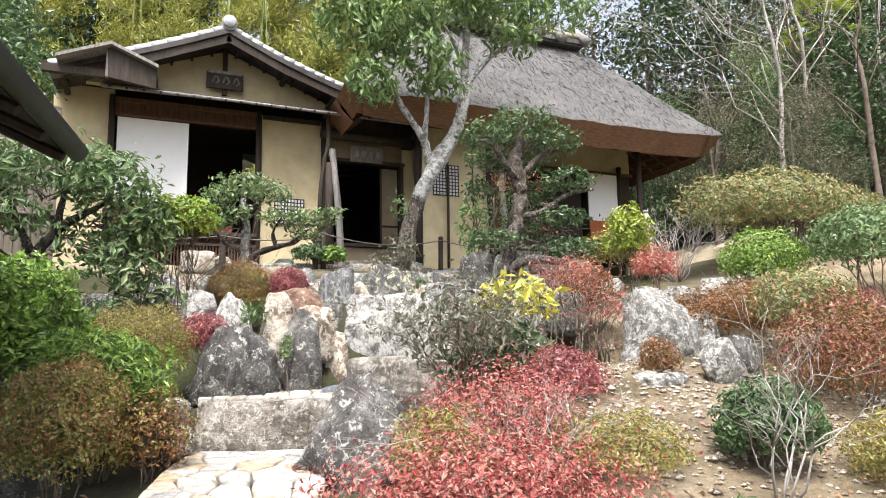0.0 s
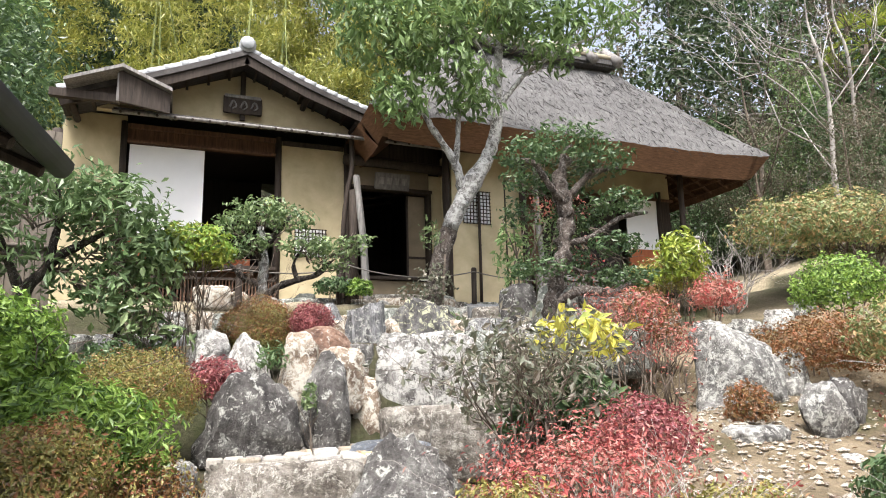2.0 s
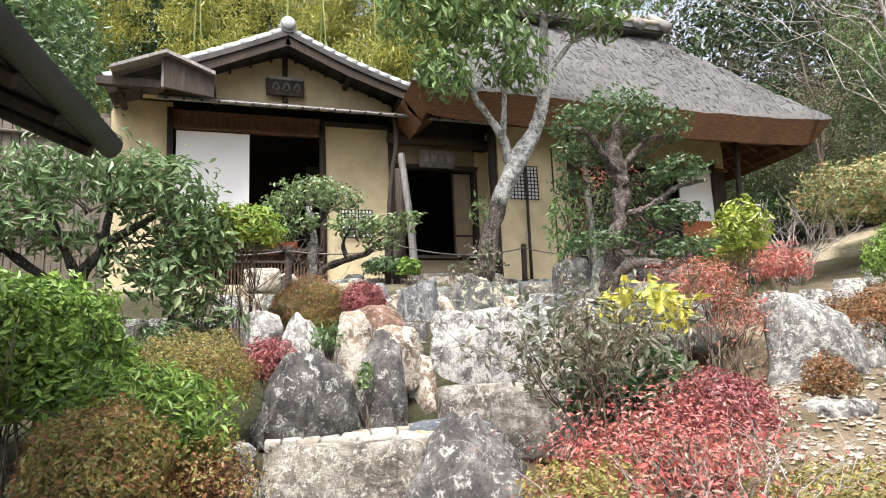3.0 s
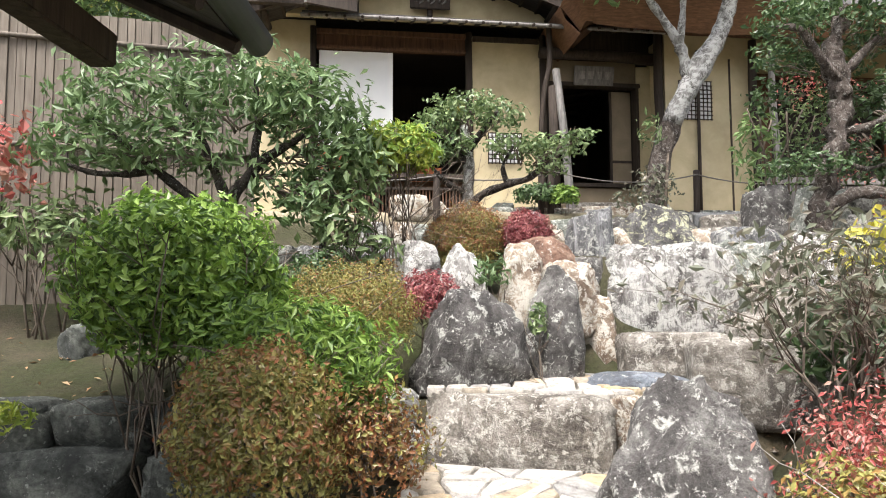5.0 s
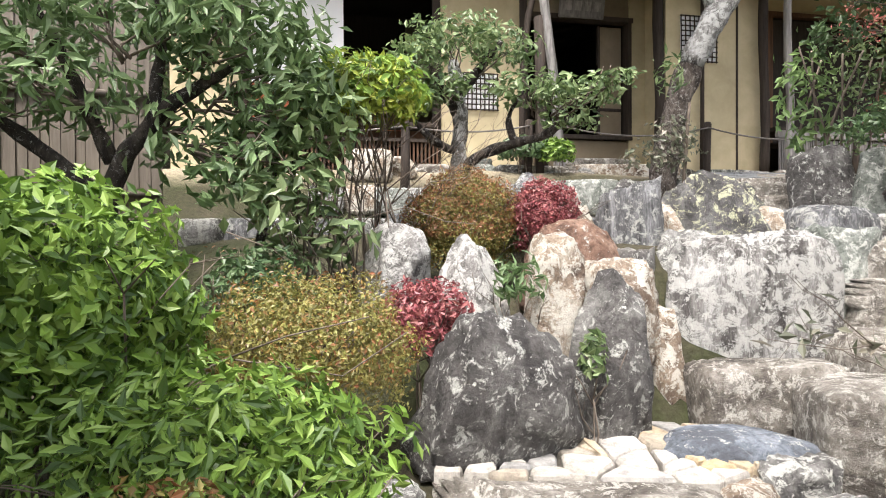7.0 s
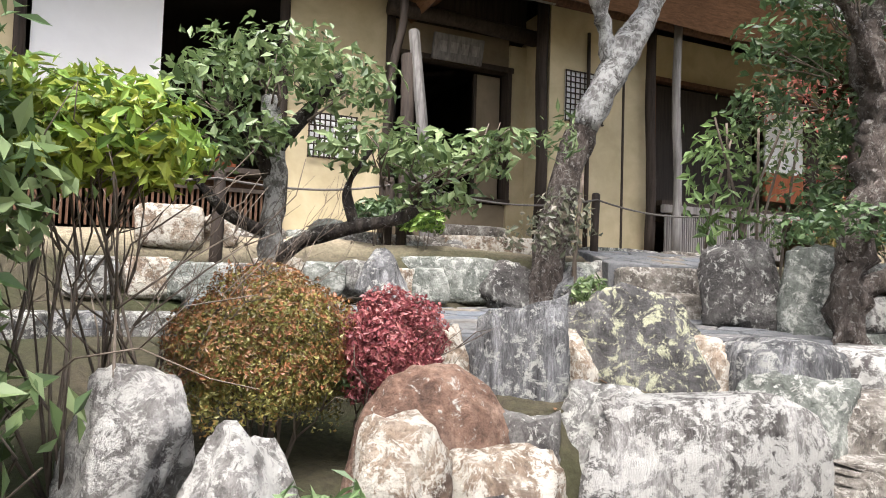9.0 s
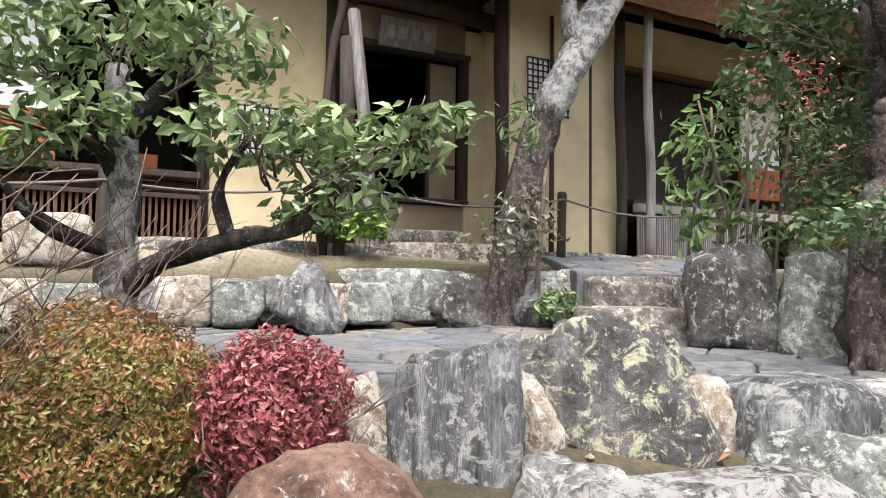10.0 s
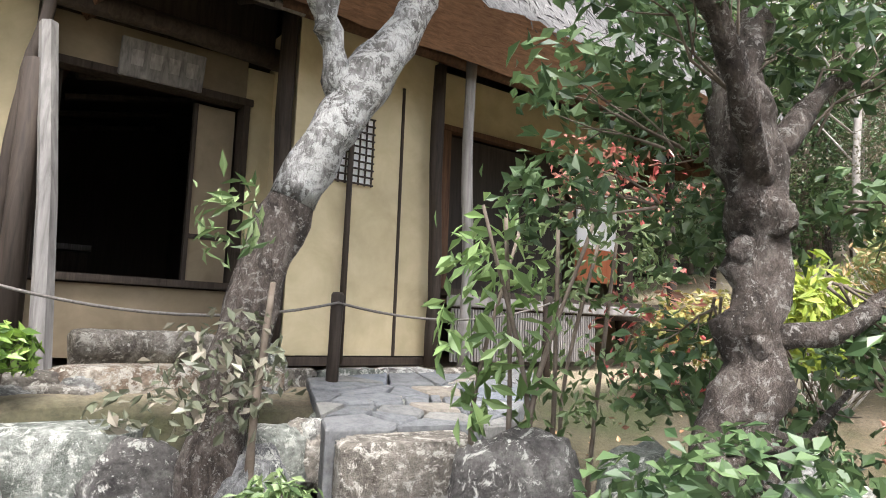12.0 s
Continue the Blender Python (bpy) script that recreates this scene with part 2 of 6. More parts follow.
L_OLIVE = leaf_mat("olive azalea leaves", ((0.15, 0.143, 0.045), (0.255, 0.225, 0.068), (0.3, 0.3, 0.09), (0.33, 0.18, 0.06)))
L_RED = leaf_mat("dark red leaves", ((0.16, 0.035, 0.045), (0.28, 0.075, 0.085), (0.4, 0.16, 0.15)))
L_CRIMSON = leaf_mat("crimson azalea leaves", ((0.22, 0.05, 0.045), (0.38, 0.08, 0.075), (0.48, 0.16, 0.14), (0.4, 0.27, 0.22)))
L_MAPLE = leaf_mat("red maple leaves", ((0.42, 0.07, 0.07), (0.46, 0.18, 0.15), (0.38, 0.22, 0.16)))
L_DARK = leaf_mat("dark evergreen leaves", ((0.039, 0.078, 0.033), (0.078, 0.13, 0.052), (0.13, 0.195, 0.085)))
L_PURPLE = leaf_mat("greyish purple green leaves", ((0.088, 0.094, 0.062), (0.15, 0.163, 0.112), (0.25, 0.213, 0.175)))
L_TREE = leaf_mat("light green tree leaves", ((0.088, 0.15, 0.05), (0.163, 0.25, 0.088), (0.25, 0.35, 0.138)))
L_BAMBOO = leaf_mat("yellow green bamboo leaves", ((0.182, 0.21, 0.042), (0.35, 0.364, 0.084), (0.504, 0.476, 0.14)))
L_FOREST = leaf_mat("dark forest leaves", ((0.029, 0.052, 0.023), (0.057, 0.092, 0.04), (0.103, 0.138, 0.063)))
L_HEDGE = leaf_mat("pinkish green hedge leaves", ((0.13, 0.182, 0.065), (0.221, 0.26, 0.104), (0.416, 0.26, 0.13)))
L_BROWNWOOD = leaf_mat("brownish winter foliage", ((0.1, 0.085, 0.06), (0.15, 0.125, 0.085), (0.12, 0.13, 0.08)))
L_DEAD = leaf_mat("fallen brown leaves", ((0.2, 0.1, 0.05), (0.33, 0.19, 0.1), (0.42, 0.3, 0.18)), 0.7, 0.1)


# ---- builders ----
def origin(ob):
    p = Vector((0, 0, 0))
    while ob:
        p += ob.location
        ob = ob.parent
    return p


def thing(name, at, label, category, group="", kind=""):
    ob = new(name)
    ob.location = at
    ob.empty_display_size = 0.1
    return tagged(ob, label, category, group, kind)


def part(name, bm, mat, parent=None, label="", smooth=False):
    me = bpy.data.meshes.new(name)
    if parent is not None:
        bm.transform(Matrix.Translation(-origin(parent)))
    bm.normal_update()
    bm.to_mesh(me)
    bm.free()
    if smooth:
        me.polygons.foreach_set("use_smooth", [True] * len(me.polygons))
    me.materials.append(mat)
    ob = new(name, me)
    ob.parent = parent
    return tagged(ob, label)


def raw(name, verts, faces, mat, parent=None, label="", smooth=False):
    me = bpy.data.meshes.new(name)
    v = np.asarray(verts, float)
    if parent is not None:
        v = v - np.array(origin(parent))
    me.from_pydata(v.tolist(), [], faces if isinstance(faces, list) else faces.tolist())
    if smooth:
        me.polygons.foreach_set("use_smooth", [True] * len(me.polygons))
    me.update()
    me.materials.append(mat)
    ob = new(name, me)
    ob.parent = parent
    return tagged(ob, label)


def box(bm, x0, x1, y0, y1, z0, z1, bev=0.0, turn=None):
    made = bmesh.ops.create_cube(bm, size=1)["verts"]
    c = Vector(((x0 + x1) / 2, (y0 + y1) / 2, (z0 + z1) / 2))
    for v in made:
        v.co = Vector((v.co.x * (x1 - x0), v.co.y * (y1 - y0), v.co.z * (z1 - z0)))
        if turn is not None:
            v.co = turn @ v.co
        v.co += c
    if bev:
        edges = list({e for v in made for e in v.link_edges})
        bmesh.ops.bevel(bm, geom=edges, offset=bev, segments=2, affect="EDGES")
    return bm


def B():
    return bmesh.new()


def bx(*a, **k):
    return box(B(), *a, **k)


def tube(bm, pts, radii, seg=8, rough=0.0, seed=0):
    """A tapered, slightly uneven tube along pts."""
    pts = [Vector(p) for p in pts]
    rings = []
    for i, p in enumerate(pts):
        d = (pts[min(i + 1, len(pts) - 1)] - pts[max(i - 1, 0)]).normalized()
        a = d.cross(Vector((0.31, 0.93, 0.17))).normalized()
        b = d.cross(a)
        r = radii[i] if not isinstance(radii, (int, float)) else radii
        ring = []
        for k in range(seg):
            w = 2 * math.pi * k / seg
            q = p + (a * math.cos(w) + b * math.sin(w)) * r
            if rough:
                q += (q - p) * rough * (noise.noise(q * 9 + Vector((seed, 0, 0))) * 1.6)
            ring.append(bm.verts.new(q))
        rings.append(ring)
    for r0, r1 in zip(rings, rings[1:]):
        for k in range(seg):
            bm.faces.new((r0[k], r0[(k + 1) % seg], r1[(k + 1) % seg], r1[k]))
    bm.faces.new(rings[0][::-1])
    bm.faces.new(rings[-1])
    return bm


def smooth_path(pts, n=6):
    """Points along a smooth curve through pts."""
    p = [Vector(q) for q in pts]
    p = [p[0] * 2 - p[1]] + p + [p[-1] * 2 - p[-2]]
    out = []
    for i in range(1, len(p) - 2):
        for k in range(n):
            t = k / n
            out.append(0.5 * ((2 * p[i]) + (p[i + 1] - p[i - 1]) * t + (2 * p[i - 1] - 5 * p[i] + 4 * p[i + 1] - p[i + 2]) * t * t
                              + (3 * p[i] - p[i - 1] - 3 * p[i + 1] + p[i + 2]) * t ** 3))
    out.append(p[-2])
    return out


def limb(bm, pts, r0, r1, n=5, seg=8, rough=0.25, seed=0):
    c = smooth_path(pts, n)
    return tube(bm, c, [r0 + (r1 - r0) * i / (len(c) - 1) for i in range(len(c))], seg, rough, seed)


def leaf_geo(pts, outs, size, width, rng, droop=0.0, fold=0.25, jitter=0.7):
    """Pointed, folded leaves at pts that face outs: vertices and faces."""
    n = len(pts)
    nrm = outs + rng.normal(0, jitter, (n, 3))
    nrm /= np.linalg.norm(nrm, axis=1, keepdims=True) + 1e-9
    r = rng.normal(0, 1, (n, 3))
    r[:, 2] -= droop
    d = r - nrm * (r * nrm).sum(1, keepdims=True)
    d /= np.linalg.norm(d, axis=1, keepdims=True) + 1e-9
    s = np.cross(nrm, d)
    L = size * rng.uniform(0.6, 1.25, (n, 1))
    W = L * width * 0.5
    a = pts - d * L * 0.5
    tip = pts + d * L * 0.5 - nrm * L * 0.12
    l = pts + s * W + nrm * W * fold - d * L * 0.05
    q = pts - s * W + nrm * W * fold - d * L * 0.05
    v = np.stack([a, q, tip, l], 1).reshape(-1, 3)
    i = np.arange(n)[:, None] * 4
    f = np.concatenate([i + np.array([[0, 1, 2]]), i + np.array([[0, 2, 3]])], 0)
    return v, f


def lumpy(d, seed, amount=0.18, freq=2.2):
    o = Vector((seed * 7.3, seed * 1.7, 0))
    return np.array([1 + amount * (noise.noise(Vector(q) * freq + o) * 1.5 + noise.noise(Vector(q) * freq * 3.1 - o) * 0.9) for q in d])


def cloud(c, r, n, rng, seed, shell=0.55, lump=0.18, low=-0.55, freq=2.2):
    """n points in the outer part of a lumpy ellipsoid, with their outward directions."""
    d = rng.normal(0, 1, (n * 2, 3))
    d /= np.linalg.norm(d, axis=1, keepdims=True)
    d = d[d[:, 2] > low][:n]
    k = lumpy(d, seed, lump, freq) * (shell + (1 - shell) * rng.uniform(0, 1, len(d)) ** 0.45)
    return np.array(c) + d * np.array(r) * k[:, None], d / np.array(r) * np.array(r).mean()


def twigs(bm, base, tip, r, depth, rng, spread=0.5, seg=5):
    """A forked bare branch."""
    base, tip = np.array(base), np.array(tip)
    mid = (base + tip) / 2 + rng.normal(0, 0.09, 3) * np.linalg.norm(tip - base)
    tube(bm, [base, mid, tip], [r, r * 0.8, r * 0.6], seg)
    if depth <= 0:
        return
    L = np.linalg.norm(tip - base)
    for k in range(rng.integers(2, 4)):
        start = tip if k < 2 else mid
        d = (tip - base) / L + rng.normal(0, spread, 3)
        d[2] = d[2] * 0.8 + 0.12
        d /= np.linalg.norm(d)
        twigs(bm, start, start + d * L * rng.uniform(0.55, 0.85), r * 0.6, depth - 1, rng, spread, 4 if depth < 2 else seg)


def bush(name, c, r, count, size, mat, label, seed, width=0.45, stems=7, ground_z=None, category="shrub", lump=0.16, inner=0.5, droop=0.0,
         extra=None, shell=0.6, jitter=0.6, freq=2.2, low=-0.55):
    """A clipped shrub: stems from the ground and a dense lumpy crown of single leaves."""
    rng = np.random.default_rng(seed)
    gz = ground(c[0], c[1]) if ground_z is None else ground_z
    ob = thing(name, (c[0], c[1], gz), label, category)
    p, o = cloud(c, r, count, rng, seed, shell, lump, low, freq)
    p2, o2 = cloud(c, np.array(r) * 0.72, int(count * inner), rng, seed, 0.4, lump, low)
    p, o = np.concatenate([p, p2]), np.concatenate([o, o2])
    keep = p[:, 2] > gz + 0.02
    v, f = leaf_geo(p[keep], o[keep], size, width, rng, droop, jitter=jitter)
    raw("foliage", v, f, mat, ob)
    if extra:
        m2, n2, k2 = extra
        p, o = cloud(c, np.array(r) * 1.04, n2, rng, seed, 0.9, lump, -0.2, freq)
        v, f = leaf_geo(p, o, size * k2, width, rng, droop, jitter=jitter)
        tagged(raw("new_growth", v, f, m2, ob), kind="stuff")
    for k in range(stems):
        w = rng.uniform(0, 6.28)
        q = rng.uniform(0.15, 0.45)
        tip = (c[0] + math.cos(w) * r[0] * q, c[1] + math.sin(w) * r[1] * q, gz + (c[2] - gz) * rng.uniform(0.45, 0.75))
        b = (c[0] + math.cos(w) * r[0] * 0.2, c[1] + math.sin(w) * r[1] * 0.2, gz - 0.05)
        bm = B()
        twigs(bm, b, tip, 0.005 + 0.008 * r[0], 2, rng, 0.35)
        top = c[2] + 0.4 * r[2]
        for q in bm.verts:
            if q.co.z > top:
                q.co.z = top + (q.co.z - top) * 0.1
        tagged(part("stem", bm, TWIG, ob, smooth=True), kind="stuff")
    return ob


def bare_shrub(name, c, height, width, label, seed, mat, stems=6, depth=4, leaf=None):
    rng = np.random.default_rng(seed)
    gz = ground(c[0], c[1])
    ob = thing(name, (c[0], c[1], gz), label, "shrub")
    tips = []
    for k in range(stems):
        w = rng.uniform(0, 6.28)
        q = rng.uniform(0.2, 0.5)
        bm = B()
        top = np.array((c[0] + math.cos(w) * width * q, c[1] + math.sin(w) * width * q, gz + height * rng.uniform(0.3, 0.42)))
        twigs(bm, (c[0] + math.cos(w) * 0.04, c[1] + math.sin(w) * 0.04, gz - 0.04), top, 0.004 + 0.005 * height, depth, rng, 0.42)
        tips += [v.co.copy() for v in bm.verts if v.co.z > gz + height * 0.4]
        part("branch", bm, mat, ob, smooth=True)
    if leaf:
        lm, n, size = leaf
        t = np.array([list(q) for q in tips])
        p = t[rng.integers(0, len(t), n)] + rng.normal(0, 0.025, (n, 3))
        v, f = leaf_geo(p, rng.normal(0, 1, (n, 3)) + (0, 0, 0.6), size, 0.42, rng)
        raw("foliage", v, f, lm, ob)
    return ob


def rock_bm(c, size, seed, e=0.7, cuts=6, rough=0.1, sub=3, yaw=0.0, taper=0.0, lean=(0, 0)):
    """An angular weathered boulder of that size, centred at c in plan, standing from its lower end c.z."""
    rng = np.random.default_rng(seed)
    bm = B()
    bmesh.ops.create_icosphere(bm, subdivisions=max(4, sub), radius=1)
    v = np.array([q.co for q in bm.verts])
    v = np.sign(v) * np.abs(v) ** e
    for k in range(cuts * 2):
        d = rng.normal(0, 1, 3)
        d[2] *= 0.6
        d /= np.linalg.norm(d)
        h = v @ d
        lim = h.max() * rng.uniform(0.66, 0.93)
        v -= np.where(h > lim, h - lim, 0)[:, None] * d
    o = Vector((seed * 3.1, seed * 1.3, seed * 0.7))
    for i, q in enumerate(v):
        p = Vector(q)
        k = noise.noise(p * 1.3 + o) * rough * 1.2 + noise.noise(p * 3.4 + o) * rough * 0.9 + noise.noise(p * 9 + o) * rough * 0.5 + noise.noise(p * 19 + o) * rough * 0.28
        k -= max(0, 0.16 - abs(noise.noise(p * 1.9 - o))) * rough * 4
        v[i] = q * (1 + k)
    v -= (v.max(0) + v.min(0)) / 2
    v /= (v.max(0) - v.min(0)) / 2
    up = (v[:, 2] + 1) / 2
    v[:, 0] *= 1 - taper * up
    v[:, 1] *= 1 - taper * up
    v = v * np.array(size) / 2
    v[:, 0] += lean[0] * up
    v[:, 1] += lean[1] * up
    ca, sa = math.cos(radians(yaw)), math.sin(radians(yaw))
    x, y = v[:, 0] * ca - v[:, 1] * sa, v[:, 0] * sa + v[:, 1] * ca
    for q, a, b, z in zip(bm.verts, x, y, v[:, 2]):
        q.co = (c[0] + a, c[1] + b, c[2] + size[2] / 2 + z)
    return bm


def rock(name, c, size, mat, label, seed, category="rock", group="", parent=None, **k):
    bm = rock_bm(c, size, seed, **k)
    if parent is not None:
        return part(name, bm, mat, parent, label, True)
    bm.transform(Matrix.Translation((-c[0], -c[1], -c[2])))
    ob = part(name, bm, mat, None, label, True)
    ob.location = c
    return tagged(ob, label, category, group)


def cells(poly, n, seed, relax=2, stretch=(1, 1)):
    """Splits a convex polygon into n uneven stone outlines."""
    rng = np.random.default_rng(seed)
    poly = [np.array(p, float) for p in poly]
    lo, hi = np.min(poly, 0), np.max(poly, 0)

    def inside(p):
        return all((b[0] - a[0]) * (p[1] - a[1]) - (b[1] - a[1]) * (p[0] - a[0]) >= 0 for a, b in zip(poly, poly[1:] + poly[:1]))
    pts = []
    while len(pts) < n:
        p = rng.uniform(lo, hi)
        if inside(p):
            pts.append(p)
    pts = np.array(pts)
    sc = np.array(stretch)
    for step in range(relax + 1):
        out = []
        for i, p in enumerate(pts):
            cell = poly
            near = np.argsort((((pts - p) / sc) ** 2).sum(1))[1:22]
            for j in near:
                q = pts[j]
                m, d = (p + q) / 2, (q - p) / sc ** 2
                nxt = []
                for a, b in zip(cell, cell[1:] + cell[:1]):
                    sa, sb = (a - m) @ d, (b - m) @ d
                    if sa <= 0:
                        nxt.append(a)
                    if sa * sb < 0:
                        nxt.append(a + (b - a) * sa / (sa - sb))
                cell = nxt
                if len(cell) < 3:
                    break
            out.append(cell)
        if step < relax:
            pts = np.array([np.mean(c, 0) if len(c) > 2 else p for c, p in zip(out, pts)])
    return [c for c in out if len(c) > 2]


def slab_piece(name, outline, height, thick, mat, parent, rng, gap=0.011, up=0.012):
    """One flat stone with chamfered, uneven edges. height: z as a function of x, y."""
    c = np.mean(outline, 0)
    pts = []
    for a, b in zip(outline, outline[1:] + outline[:1]):
        if np.linalg.norm(b - a) < 0.03:
            continue
        pts.append(a + (b - a) * rng.uniform(0.03, 0.1))
        pts.append(a + (b - a) * rng.uniform(0.9, 0.97) + rng.normal(0, 0.006, 2))
    if len(pts) < 3:
        return
    z, tx, ty = rng.uniform(0, up), *rng.normal(0, 0.012, 2)
    v, n = [], len(pts)
    for shrink, dz in ((gap, -thick), (gap, -0.014), (gap + 0.01, 0.0)):
        for p in pts:
            d = c - p
            q = p + d * min(0.6, shrink / (np.linalg.norm(d) + 1e-6))
            v.append((q[0], q[1], height(q[0], q[1]) + dz + z + tx * (q[0] - c[0]) + ty * (q[1] - c[1])))
    f = []
    for r in (0, n):
        f += [(r + k, r + (k + 1) % n, r + n + (k + 1) % n, r + n + k) for k in range(n)]
    f.append(tuple(range(2 * n, 3 * n)))
    return raw(name, v, f, mat, parent)


# ---- ground ----
def knots(y, ks):
    return float(np.interp(y, [k[0] for k in ks], [k[1] for k in ks]))


def step(a, b, x):
    t = min(1, max(0, (x - a) / (b - a)))
    return t * t * (3 - 2 * t)


def ground(x, y):
    s = y + 0.33 * (min(max(x, 0.0), 1.6) - 0.87)
    path = knots(s, ((-40, -1.5), (-1, 0.05), (0, 0.15), (2.8, 0.47), (3.8, 0.62), (5.6, 0.8), (5.9, 0.82), (6.02, 1.16), (6.75, 1.2), (7.0, 1.7), (7.35, 2.16), (9.7, 2.34), (10.25, 2.42), (10.45, 2.82), (10.7, 2.96), (16.5, 3.0)))
    left = knots(y, ((-40, -1.5), (-1, 0.05), (3.5, 0.45), (5.6, 0.5), (5.98, 0.55), (6.12, 1.22), (7.5, 1.6), (8.6, 2.0), (9.1, 2.15), (9.7, 2.4), (10.4, 2.92), (16.5, 3.0)))
    right = knots(y, ((-40, -1.5), (-1, 0.1), (0, 0.2), (3, 0.8), (4.9, 1.35), (6.0, 1.66), (7.0, 1.98), (7.6, 2.22), (10.3, 2.9), (16.5, 3.0)))
    k = step(-1.2, -0.4, x)
    west = knots(y, ((6.0, 1.16), (6.8, 1.3), (7.2, 1.8), (8.2, 1.95), (8.8, 2.2), (9.6, 2.34), (9.95, 2.58), (10.4, 2.88), (10.7, 2.96)))
    if y > 6:
        path += (west - path) * (1 - step(1.35, 1.75, x)) * (1 if y < 10.7 else 0)
    up = step(5.1, 5.6, y) * (1 - step(9.6, 10.3, y))
    r = step(1.7 + 2.5 * up, 2.6 + 2.4 * up, x)
    z = (left * (1 - k) + path * k) * (1 - r) + right * r
    z += 0.09 * max(0, x - 5) * (1 - step(6, 9, y)) + 0.22 * max(0, x - 7.5) * step(2, 6, y) * (1 - step(9.5, 11, y) * (x < 10.5))
    z += 0.55 * max(0, y - 17.5) if y < 40 else 0.55 * 22.5
    z += 0.03 * noise.noise(Vector((x * 1.3, y * 1.3, 0))) + 0.015 * noise.noise(Vector((x * 5, y * 5, 3)))
    return z


def build_ground():
    xs = np.concatenate([np.linspace(-90, -6, 15), np.arange(-5, 12, 0.14), np.linspace(12.5, 90, 20)])
    ys = np.concatenate([np.linspace(-60, -4, 12), np.arange(-3, 12, 0.14), np.linspace(12.4, 90, 34)])
    v = [(x, y, ground(x, y)) for y in ys for x in xs]
    n = len(xs)
    f = [(j * n + i, j * n + i + 1, (j + 1) * n + i + 1, (j + 1) * n + i) for j in range(len(ys) - 1) for i in range(n - 1)]
    tagged(raw("ground", v, f, SOIL, smooth=True), "dry brown garden soil with moss and fallen leaves", "ground", kind="structure")


build_ground()
BAMBOO_DARK = grain_mat("worn grey brown paint", (0.09, 0.085, 0.08), (0.24, 0.225, 0.21))

# ---- tea house ----
house = thing("tea_house", (4.5, 13.0, 3.0), "old tea house with ochre walls and a thatched roof", "house")
YL, YD, YR = 12.0, 12.1, 11.45


